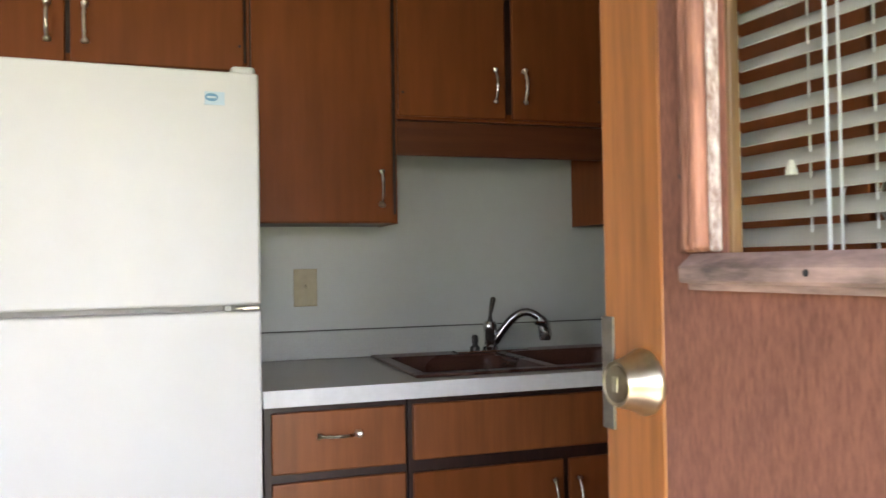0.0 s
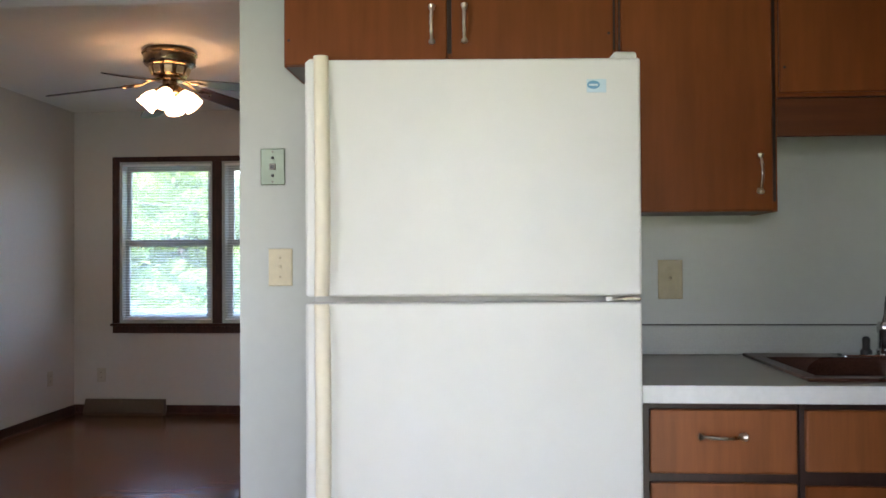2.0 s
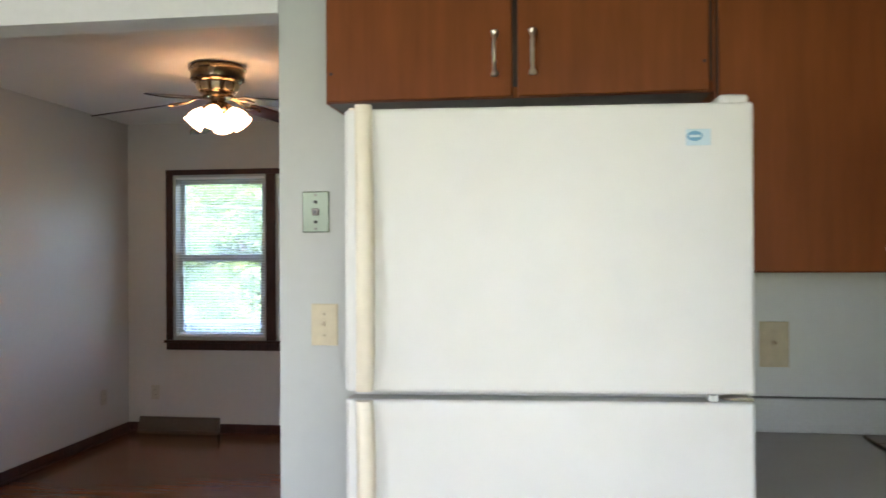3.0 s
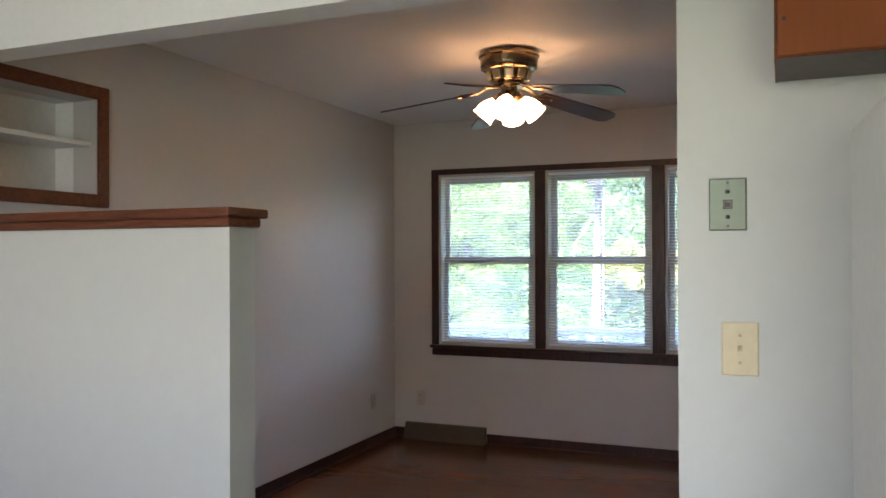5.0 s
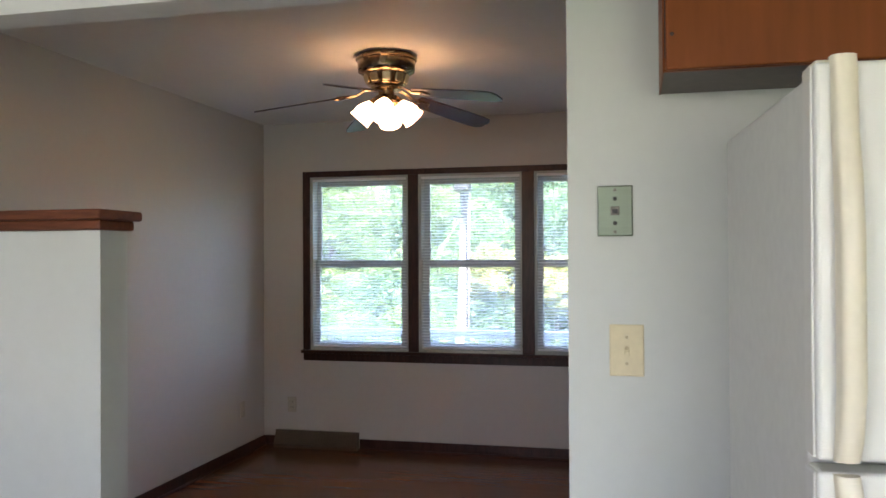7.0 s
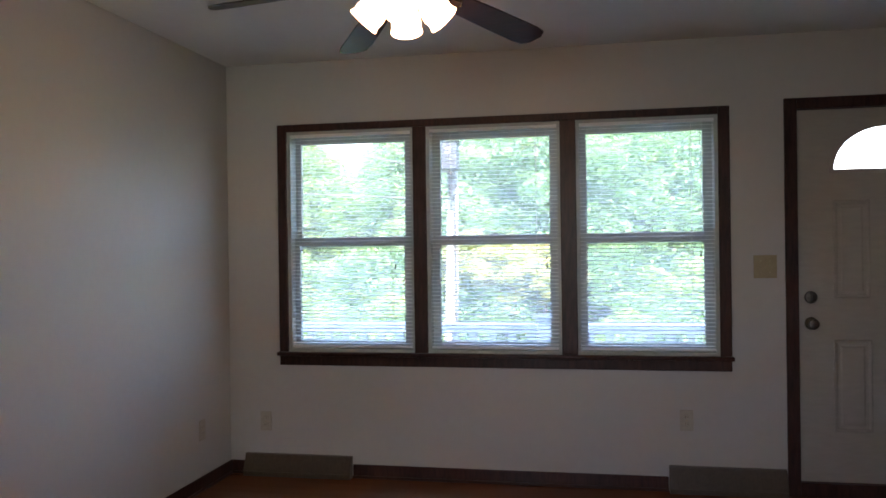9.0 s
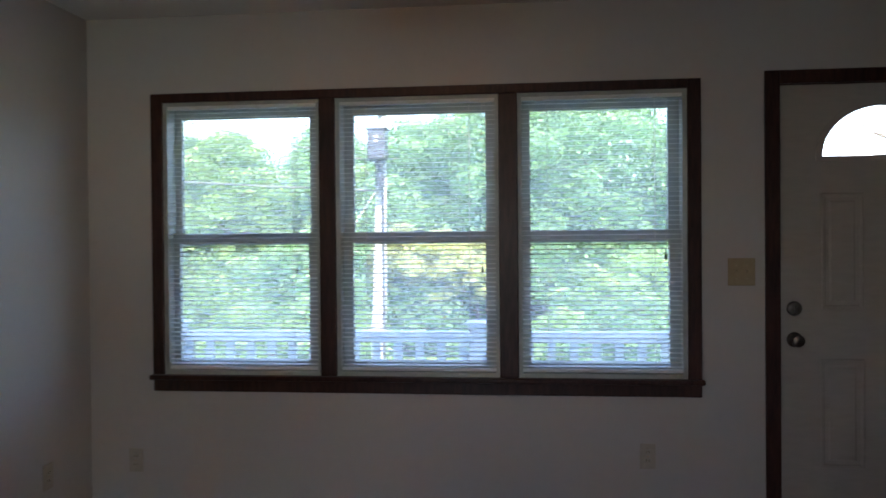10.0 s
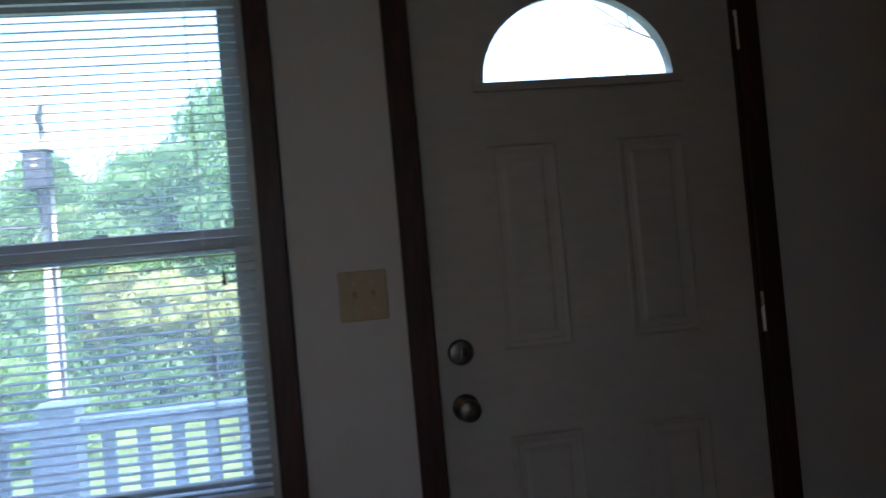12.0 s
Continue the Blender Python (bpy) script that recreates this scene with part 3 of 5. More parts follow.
for k in range(m - 1):
    a, b, c, d = k, k + 1, N - 2 - k, N - 1 - k
    bm.faces.new((V[a], V[b], V[c], V[d]))
    bm.faces.new((V[N + d], V[N + c], V[N + b], V[N + a]))
    bm.faces.new((V[a], V[N + a], V[N + b], V[b]))
    bm.faces.new((V[d], V[c], V[N + c], V[N + d]))
box(cx - rx - 0.022, slab_y - 0.010, lz - 0.022, cx + rx + 0.022, slab_y - 0.001, lz + 0.002, 0.003, bm=bm)
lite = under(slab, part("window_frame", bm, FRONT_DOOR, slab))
p = under(slab, part("pane", prism(half_round(cx, lz, rx, rz), 0.004, m=Matrix.Translation((0, slab_y + 0.02, 0))), LITE_GLASS, slab))
p.visible_shadow = False


def raised_panel(x0, x1, z0, z1):
    bm = bmesh.new()
    rings = []
    for inset, y in ((0.0, 0.0), (0.006, -0.006), (0.016, -0.004), (0.022, 0.001), (0.032, 0.001), (0.044, -0.005)):
        rings.append([bm.verts.new((x, slab_y + y, z)) for x, z in ((x0 + inset, z0 + inset), (x1 - inset, z0 + inset), (x1 - inset, z1 - inset), (x0 + inset, z1 - inset))])
    for r, s in zip(rings, rings[1:]):
        for k in range(4):
            bm.faces.new((r[k], r[(k + 1) % 4], s[(k + 1) % 4], s[k]))
    bm.faces.new(rings[-1])
    return bm


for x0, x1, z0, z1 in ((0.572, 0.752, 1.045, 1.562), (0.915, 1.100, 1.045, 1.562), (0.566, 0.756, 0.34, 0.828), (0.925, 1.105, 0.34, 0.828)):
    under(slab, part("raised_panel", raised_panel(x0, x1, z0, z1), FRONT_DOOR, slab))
turn = pose(0, 0, 0, 90, 0, 0)
bm = lathe([(0.033, 0.0), (0.033, 0.006), (0.028, 0.014), (0.020, 0.016), (0.0, 0.016)], 24, Matrix.Translation((0.458, slab_y, 1.051)) @ turn)
box(0.454, slab_y - 0.034, 1.035, 0.462, slab_y - 0.014, 1.067, 0.003, bm=bm)
under(slab, part("deadbolt", bm, OLD_STEEL, slab, "tarnished deadbolt turn", True))
bm = lathe([(0.034, 0.0), (0.034, 0.005), (0.026, 0.012), (0.012, 0.018), (0.012, 0.034), (0.024, 0.042), (0.029, 0.056), (0.025, 0.068), (0.012, 0.073), (0.0, 0.073)], 24, Matrix.Translation((0.459, slab_y, 0.913)) @ turn)
under(slab, part("door_knob", bm, OLD_STEEL, slab, "dark tarnished metal door knob", True))
for z in (0.28, 1.025, 1.77):
    bm = tube([(dx1 + 0.002, WY - 0.010, z), (dx1 + 0.002, WY - 0.010, z + 0.105)], 0.007, 10)
    under(fd, part("hinge", bm, NICKEL, fd, "bright steel hinge barrel", True))


# ---- wall plates ----
def switch_plate(name, at, facing, w, h, mat, label, kind, gangs=1, rz=0):
    """A bevelled cover plate with toggles, sockets or a jack; local x across, y out of the wall (towards -y)."""
    t = thing(name, at, label, kind, rz=rz)

    def add(n, bm, mt, lab="", rnd=False):
        o = part(n, bm, mt, t, lab, rnd)
        return o

    bm = prism([(-w / 2, -h / 2), (w / 2, -h / 2), (w / 2, h / 2), (-w / 2, h / 2)], 0.006, 0.003, Matrix.Translation((0, -0.0065, 0)))
    add("plate", bm, mat)
    for g in range(gangs):
        x = (g - (gangs - 1) / 2) * 0.046
        if facing == "toggle":
            add("toggle_slot", box(x - 0.006, -0.0085, -0.013, x + 0.006, -0.006, 0.013, 0.001), mat)
            add("toggle", box(x - 0.004, -0.006, -0.004, x + 0.004, 0.012, 0.004, 0.0015, m=pose(0, -0.014, 0.002, 28, 0, 0)), mat)
            zs = (-0.030, 0.030)
        elif facing == "jack":
            add("jack", box(x - 0.010, -0.012, -0.010, x + 0.010, -0.006, 0.010, 0.002), OLD_STEEL)
            add("jack_hole", box(x - 0.006, -0.0128, -0.006, x + 0.006, -0.0118, 0.004), BLACK)
            for z in (-0.028, 0.028):
                add("stud", lathe([(0.0045, 0), (0.0045, 0.006), (0.003, 0.008), (0, 0.008)], 12, pose(0, -0.006, z, 90, 0, 0)), BLACK, "", True)
            zs = (-0.048, 0.048)
        else:
            for z in (-0.019, 0.019):
                add("socket", box(x - 0.016, -0.009, z - 0.013, x + 0.016, -0.006, z + 0.013, 0.003), mat)
                for dxs in (-0.006, 0.006):
                    add("slot", box(x + dxs - 0.001, -0.0096, z - 0.003, x + dxs + 0.001, -0.0088, z + 0.005), BLACK)
            zs = (0.0,)
        for z in zs:
            add("screw", lathe([(0.0035, 0), (0.0035, 0.001), (0.0, 0.0018)], 10, pose(x, -0.0066, z, 90, 0, 0)), OLD_STEEL if facing == "jack" else IVORY_DULL, "", True)
    return t


switch_plate("phone_jack", (-0.115, KY, 1.5350), "jack", 0.079, 0.116, STEEL, "brushed steel wall plate for a telephone on grey wall", "phone jack")
switch_plate("light_switch", (-0.091, KY, 1.2160), "toggle", 0.077, 0.118, IVORY, "ivory plastic toggle light switch on grey kitchen wall", "light switch")
switch_plate("light_switch", (1.124, KY, 1.173), "toggle", 0.075, 0.120, IVORY_DULL, "aged ivory toggle switch above the counter backsplash", "light switch")
switch_plate("power_outlet", (2.335, KY, 1.20), "socket", 0.115, 0.120, IVORY_DULL, "wide ivory plate above the sink counter", "power outlet", 2)
switch_plate("light_switch", (0.228, WY, 1.2155), "toggle", 0.118, 0.122, BROWN_IVORY, "double ivory light switch beside the front door", "light switch", 2)
switch_plate("power_outlet", (-2.611, WY, 0.316), "socket", 0.070, 0.114, TAN, "tan power outlet low on the window wall", "power outlet")
switch_plate("power_outlet", (-0.185, WY, 0.385), "socket", 0.070, 0.114, TAN, "tan power outlet low on the window wall", "power outlet")
switch_plate("power_outlet", (LX, 6.21, 0.335), "socket", 0.070, 0.114, TAN, "tan power outlet low on the side wall", "power outlet", rz=90)


# ---- baseboard registers ----
def register(x0, x1, h):
    r = thing("baseboard_register", ((x0 + x1) / 2, WY, 0), "brown painted metal baseboard heating register", "floor register", "heating registers")
    own = bmesh.new()
    prof = [(0.0, 0.0), (-0.062, 0.0), (-0.064, 0.030), (-0.026, h - 0.012), (-0.024, h), (0.0, h)]
    L, R = [], []
    for y, z in prof:
        L.append(own.verts.new((x0, WY - 0.001 + y, z)))
        R.append(own.verts.new((x1, WY - 0.001 + y, z)))
    for k in range(len(prof)):
        j = (k + 1) % len(prof)
        own.faces.new((L[k], L[j], R[j], R[k]))
    own.faces.new(L)
    own.faces.new(R[::-1])
    under(r, part("housing", own, VENT, r))
    ang = math.degrees(math.atan2(h - 0.042, 0.038))
    n = int((x1 - x0 - 0.06) / 0.022)
    me = None
    for k in range(n):
        x = x0 + 0.03 + (k + 0.5) * (x1 - x0 - 0.06) / n
        if me is None:
            s = part("louvre", box(-0.0035, 0, -0.002, 0.0035, h * 0.5, 0.003, 0.001), VENT, r)
            me = s.data
        else:
            s = new("louvre", me)
            s.parent = r
        s.matrix_basis = r.matrix_world.inverted() @ pose(x, WY - 0.058, 0.042, ang, 0, 0)
    under(r, part("lip", box(x0 + 0.01, WY - 0.070, 0.020, x1 - 0.01, WY - 0.062, 0.030, 0.002), VENT, r))
    return r


register(-2.735, -2.075, 0.125)
register(-0.280, 0.322, 0.140)


# ---- ceiling fan ----
fan = thing("ceiling_fan", (-1.285, 4.73, CZ), "antique brass ceiling fan with five dark blades and lit shades", "ceiling fan")
bm = lathe([(0.0, -0.0005), (0.138, -0.0005), (0.142, -0.012), (0.152, -0.014), (0.155, -0.020), (0.154, -0.028), (0.146, -0.033), (0.144, -0.072), (0.140, -0.084), (0.128, -0.094), (0.116, -0.098), (0.098, -0.148), (0.093, -0.153), (0.0, -0.153)], 48)
housing = part("motor_housing", bm, ANTIQUE, fan, "turned antique brass motor housing", True)
for k in range(10):
    # bright flutes with vent slots round the tapered lower housing
    m = pose(0, 0, 0, 0, 0, 36 * k)
    part("flute", box(-0.006, -0.022, -0.022, 0.002, 0.022, 0.022, 0.006, 3, m=m @ pose(0.1085, 0, -0.124, 0, 20, 0)), BRASS, housing, "bright brass flute", True)
    part("vent_slot", box(-0.001, -0.016, -0.004, 0.002, 0.016, 0.004, 0.001, m=m @ pose(0.1435, 0, -0.079, 0, 10, 0)), BLACK, housing)
part("flywheel", lathe([(0.062, -0.150), (0.062, -0.160), (0.080, -0.163), (0.082, -0.170), (0.078, -0.178), (0.042, -0.180), (0.040, -0.200), (0.058, -0.208), (0.058, -0.232), (0.034, -0.246), (0.0, -0.248)], 32), ANTIQUE, fan, "", True)
blade_outline = []
for s in (1, -1):
    pts = [(0.185, 0.048), (0.23, 0.056), (0.42, 0.064), (0.60, 0.068), (0.648, 0.060), (0.668, 0.030)]
    blade_outline += [(x, s * y) for x, y in (pts if s == 1 else pts[::-1])]
for k in range(5):
    ang = 51 + 72 * k
    m = pose(0, 0, -0.178, 0, 0, ang) @ pose(0, 0, 0, 0, 9.2, 0) @ pose(0, 0, 0, -11, 0, 0)
    bm = bmesh.new()
    top = [bm.verts.new((x, y, 0.003)) for x, y in blade_outline]
    bot = [bm.verts.new((x, y, -0.003)) for x, y in blade_outline]
    bm.faces.new(top)
    bm.faces.new(bot[::-1])
    for i in range(len(top)):
        j = (i + 1) % len(top)
        bm.faces.new((top[i], bot[i], bot[j], top[j]))
    bm.transform(m)
    bl = part("blade", bm, BLADE, fan, "dark walnut-finished fan blade")
    m2 = pose(0, 0, 0, 0, 0, ang)
    bm = tube([(0.070, 0, -0.170), (0.11, 0.0, -0.178), (0.16, 0.0, -0.206), (0.21, 0, -0.214)], [0.012, 0.010, 0.012, 0.014], 8, flat=0.45)
    for s in (-1, 1):
        tube([(0.15, 0, -0.202), (0.185, s * 0.024, -0.211), (0.245, s * 0.028, -0.219), (0.265, 0, -0.223)], 0.005, 8, bm=bm)
    bm.transform(m2)
    part("blade_iron", bm, ANTIQUE, fan, "", True)
for k in range(4):
    ang = 9 + 90 * k
    m = pose(0, 0, -0.224, 0, 0, ang) @ pose(0.050, 0, 0, 0, 138, 0) @ Matrix.Scale(0.97, 4)
    part("lamp_arm", lathe([(0.016, -0.02), (0.020, 0.0), (0.026, 0.020), (0.026, 0.034), (0.0, 0.034)], 18, m), ANTIQUE, fan, "", True)
    sh = part("shade", lathe([(0.026, 0.028), (0.036, 0.044), (0.050, 0.072), (0.056, 0.100), (0.054, 0.122), (0.060, 0.140), (0.056, 0.139), (0.050, 0.121), (0.052, 0.100), (0.046, 0.073), (0.030, 0.046)], 24, m), SHADE_GLOW, fan, "lit frosted glass bell shade", True)
    part("bulb", lathe([(0.0, 0.05), (0.014, 0.055), (0.026, 0.085), (0.028, 0.100), (0.020, 0.118), (0.0, 0.126)], 16, m), SHADE_GLOW, sh, "", True)
part("pull_chain", tube([(0.05, -0.02, -0.225), (0.05, -0.02, -0.33)], 0.0015, 5), ANTIQUE, fan)


# ---- kitchen cabinets ----
def bow_handle(parent, x, y, z, length, vertical=True):
    """A bowed nickel pull with two feet; y is the face it is screwed to."""
    n = 12
    pts, rad = [], []
    for k in range(n + 1):
        u = k / n - 0.5
        pts.append((0, -0.010 - 0.018 * (1 - (2 * u) ** 2), u * length * 0.84))
        rad.append(0.0036 + 0.002 * abs(math.cos(4 * math.pi * u)))
    bm = tube(pts, rad, 8)
    for s in (-1, 1):
        lathe([(0.0085, 0.0), (0.0085, 0.004), (0.006, 0.008), (0.006, 0.013), (0.0, 0.015)], 12, Matrix.Translation((0, -0.001, s * length * 0.42)) @ pose(0, 0, 0, 90, 0, 0), bm=bm)
        tube([(0, -0.010, s * length * 0.40), (0, -0.009, s * length * 0.47), (0, -0.008, s * length * 0.50)], [0.008, 0.0102, 0.006], 10, bm=bm)
    bm.transform(pose(x, y, z, 0, 0 if vertical else 90, 0))
    return under(parent, part("handle", bm, NICKEL, parent, "worn nickel bow handle", True))


def cabinet(name, x0, x1, y0, y1, z0, z1, label, fronts, category="cabinet", group="", underside=None, toe=0.0):
    """Carcass with a dark face frame; fronts: kind, x0, x1, z0, z1, handle."""
    c = thing(name, ((x0 + x1) / 2, y1, z0), label, category, group)
    bm = box(x0, y0 + 0.016, z0 + 0.012 + toe, x1, y1 - 0.002, z1, 0.001)
    if toe:
        box(x0, y0 + 0.09, z0, x1, y1 - 0.002, z0 + toe + 0.012, bm=bm)
    under(c, part("body", bm, CABINET_DARK, c))
    if underside:
        under(c, part("underside", box(x0, y0 + 0.017, z0 + 0.002, x1, y1 - 0.004, z0 + 0.0115), underside, c, "dull brown underside panel"))
        bm = box(x0, y0 + 0.0045, z0 + 0.001, x1, y0 + 0.016, z0 + 0.028)
        under(c, part("lower_rail", bm, CABINET, c))
    under(c, part("face_frame", box(x0, y0 + 0.004, z0 + 0.028 + toe, x1, y0 + 0.016, z1, 0.001), CABINET_DARK, c))
    if underside:
        for xs in ((x0 - 0.0035, x0), (x1, x1 + 0.0035)):
            under(c, part("side_panel", box(xs[0], y0 + 0.006, z0, xs[1], y1 - 0.004, z1), CABINET, c))
    for kind, a, b, lo, hi, handle in fronts:
        f = under(c, part(kind, box(a, y0 - 0.012, lo, b, y0 + 0.004, hi, 0.005, 3), CABINET if kind == "door" else CABINET_H, c, "reddish stained birch " + kind.replace("_", " ")))
        if handle:
            hx, hz, vert = handle
            bow_handle(f, hx, y0 - 0.012, hz, 0.112, vert)
        if kind == "door" and handle:
            left = handle[0] > (a + b) / 2
            hxp = a + 0.012 if left else b - 0.012
            for hz in (lo + 0.070, hi - 0.070):
                under(f, part("hinge_screw", lathe([(0.0042, 0.0), (0.0042, 0.001), (0.002, 0.0018), (0.0, 0.0018)], 10, pose(hxp, y0 - 0.0118, hz, 90, 0, 0)), CABINET_DARK, f, "", True))
    return c


CF, CT = 2.457, 2.20
W_UP = "stained birch wall cabinet with dark face frame and bow handle"
cabinet("wall_cabinet", -0.012, 0.929, CF, KY, 1.796, CT, "wide stained birch cabinet above the refrigerator", [("door", -0.010, 0.456, 1.7975, CT - 0.01, (0.414, 1.902, True)), ("door", 0.469, 0.921, 1.7975, CT - 0.01, (0.506, 1.903, True))], "wall cabinet", "kitchen wall cabinets", CABINET_UNDER)
cabinet("wall_cabinet", 0.937, 1.366, CF, KY, 1.366, CT, "tall stained birch wall cabinet beside the sink", [("door", 0.941, 1.353, 1.368, CT - 0.01, (1.316, 1.470, True))], "wall cabinet", "kitchen wall cabinets", CABINET_UNDER)
cabinet("wall_cabinet", 1.374, 2.068, CF, KY, 1.682, CT, "short stained birch two-door cabinet over the sink", [("door", 1.374, 1.722, 1.692, CT - 0.01, (1.684, 1.794, True)), ("door", 1.745, 2.062, 1.692, CT - 0.01, (1.784, 1.797, True))], "wall cabinet", "kitchen wall cabinets", CABINET_UNDER)
cabinet("wall_cabinet", 2.076, 2.600, CF, KY, 1.366, CT, "tall stained birch wall cabinet at the room's corner", [("door", 2.090, 2.585, 1.368, CT - 0.01, (2.128, 1.470, True))], "wall cabinet", "kitchen wall cabinets", CABINET_UNDER)
tagged(finish("valance", box(1.372, CF + 0.012, 1.575, 2.072, CF + 0.030, 1.681, 0.003), VALANCE), "plain stained wooden valance board above the sink", "valance")
structure("trim_soffit", box(-0.012, CF + 0.004, CT + 0.002, RX - 0.002, KY - 0.002, CZ - 0.002), PAINT, "painted soffit above the wall cabinets", "soffit")

BF = 2.094
cabinet("base_cabinet", 0.930, 1.289, BF, KY, 0.0, 0.904, "stained birch drawer base cabinet under the counter",
        [("drawer_front", 0.947, 1.282, 0.738, 0.887, (1.110, 0.826, False)), ("drawer_front", 0.947, 1.282, 0.572, 0.717, (1.113, 0.654, False)),
         ("drawer_front", 0.947, 1.282, 0.352, 0.552, (1.113, 0.460, False)), ("drawer_front", 0.947, 1.282, 0.125, 0.332, (1.113, 0.235, False))], "base cabinet", "kitchen base cabinets", toe=0.09)
cabinet("base_cabinet", 1.291, 2.120, BF, KY, 0.0, 0.904, "stained birch sink base cabinet with two doors",
        [("drawer_front", 1.301, 2.105, 0.744, 0.887, None), ("door", 1.301, 1.722, 0.125, 0.712, (1.690, 0.612, True)), ("door", 1.738, 2.105, 0.125, 0.712, (1.762, 0.612, True))], "base cabinet", "kitchen base cabinets", toe=0.09)
cabinet("base_cabinet", 2.122, 2.600, BF, KY, 0.0, 0.904, "stained birch corner base cabinet under the counter",
        [("drawer_front", 2.135, 2.585, 0.744, 0.887, (2.36, 0.826, False)), ("door", 2.135, 2.585, 0.125, 0.712, (2.17, 0.612, True))], "base cabinet", "kitchen base cabinets", toe=0.09)

pantry = cabinet("tall_cabinet", 0.0, 1.20, 0.0, 0.55, 0.0, CT, "tall stained birch pantry cabinet by the side wall",
                 [("door", 0.012, 0.594, 0.125, 1.20, (0.55, 0.95, True)), ("door", 0.606, 1.188, 0.125, 1.20, (0.65, 0.95, True)), ("door", 0.012, 0.594, 1.215, CT - 0.012, (0.55, 1.35, True)), ("door", 0.606, 1.188, 1.215, CT - 0.012, (0.65, 1.35, True))], "tall cabinet", toe=0.09)
pantry.matrix_world = pose(2.055, 1.95, 0, 0, 0, -90) @ pantry.matrix_world

# countertop with the sink's cut-out
SX0, SX1, SY0, SY1 = 1.335, 2.120, 2.135, 2.625
top = thing("countertop", (0.93, KY, 0.905), "grey laminate countertop with white front edge and backsplash", "countertop")
bm = bmesh.new()
loops = []
for z in (0.906, 0.945):
    loops.append([[bm.verts.new((x, y, z)) for x, y in ((x0, y0), (x1, y0), (x1, y1), (x0, y1))] for x0, y0, x1, y1 in ((0.926, 2.064, RX - 0.003, KY - 0.003), (SX0, SY0, SX1, SY1))])
for k in range(4):
    j = (k + 1) % 4
    for o, i in loops:
        bm.faces.new((o[k], o[j], i[j], i[k]))
    for lo, hi in zip(*loops):
        bm.faces.new((lo[k], lo[j], hi[j], hi[k]))
under(top, part("slab", bm, LAMINATE, top))
under(top, part("front_edge", box(0.925, 2.058, 0.905, RX - 0.003, 2.0635, 0.9465, 0.0015), LAMINATE_EDGE, top, "white laminate front edge"))
under(top, part("backsplash", box(0.926, KY - 0.022, 0.9455, RX - 0.003, KY - 0.002, 1.033, 0.003), SPLASH, top, "pale backsplash strip"))
under(top, part("seam", box(0.926, KY - 0.014, 1.033, RX - 0.003, KY - 0.001, 1.0365), SEAM, top, "dark caulk line"))

# sink
sink = thing("sink", ((SX0 + SX1) / 2, SY0, 0.945), "dark brown composite double-bowl kitchen sink in the counter", "sink")
mid = (SX0 + SX1) / 2
bm = bmesh.new()
for a in ((SX0 - 0.014, SY0 - 0.014, SX1 + 0.014, SY0 + 0.022), (SX0 - 0.014, SY1 - 0.085, SX1 + 0.014, SY1 + 0.014), (SX0 - 0.014, SY0 + 0.022, SX0 + 0.024, SY1 - 0.085), (SX1 - 0.024, SY0 + 0.022, SX1 + 0.014, SY1 - 0.085), (mid - 0.018, SY0 + 0.022, mid + 0.018, SY1 - 0.085)):
    box(a[0], a[1], 0.9462, a[2], a[3], 0.955, 0.003, bm=bm)
under(sink, part("rim", bm, SINK, sink))
for a, b in ((SX0 + 0.024, mid - 0.018), (mid + 0.018, SX1 - 0.024)):
    bm = bmesh.new()
    rings = []
    for inset, z in ((0.0, 0.948), (0.004, 0.938), (0.010, 0.80), (0.030, 0.772), (0.12, 0.765)):
        r = []
        x0, x1, y0, y1 = a + inset, b - inset, SY0 + 0.022 + inset, SY1 - 0.085 - inset
        rad = 0.045
        for cxx, cyy, st in ((x1 - rad, y1 - rad, 0), (x0 + rad, y1 - rad, 90), (x0 + rad, y0 + rad, 180), (x1 - rad, y0 + rad, 270)):
            for k in range(5):
                t = radians(st + 22.5 * k)
                r.append(bm.verts.new((cxx + rad * math.cos(t), cyy + rad * math.sin(t), z)))
        rings.append(r)
    for r, s in zip(rings, rings[1:]):
        for k in range(len(r)):
            j = (k + 1) % len(r)
            bm.faces.new((r[k], r[j], s[j], s[k]))
    bm.faces.new(rings[-1])
    bowl = under(sink, part("bowl", bm, SINK, sink, "", True))
    under(bowl, part("drain", lathe([(0.042, 0.0), (0.042, 0.003), (0.030, 0.002), (0.0, 0.001)], 20, pose((a + b) / 2, (SY0 + SY1) / 2 - 0.03, 0.766)), CHROME, bowl, "chrome drain ring", True))

# faucet
fx, fy, fz = 1.710, 2.585, 0.950
faucet = thing("faucet", (fx, fy, fz), "polished chrome single-lever kitchen faucet on the sink", "faucet")
bm = prism([(-0.125, 0), (0.125, 0), (0.125, 0.010), (-0.125, 0.010)], 0.054, 0.004, Matrix.Translation((fx, fy - 0.027, fz)))
under(faucet, part("deck_plate", bm, CHROME, faucet))
under(faucet, part("body", lathe([(0.026, 0.0), (0.026, 0.012), (0.021, 0.018), (0.020, 0.060), (0.023, 0.066), (0.023, 0.085), (0.018, 0.094), (0.0, 0.096)], 22, pose(fx, fy, fz + 0.008)), CHROME, faucet, "", True))
sp = [(fx + 0.010, fy - 0.004, fz + 0.035)]
for k in range(11):
    u = k / 10
    sp.append((fx + 0.015 + 0.130 * u, fy - 0.01 - 0.075 * u, fz + 0.040 + 0.092 * math.sin(u * math.pi * 0.74)))
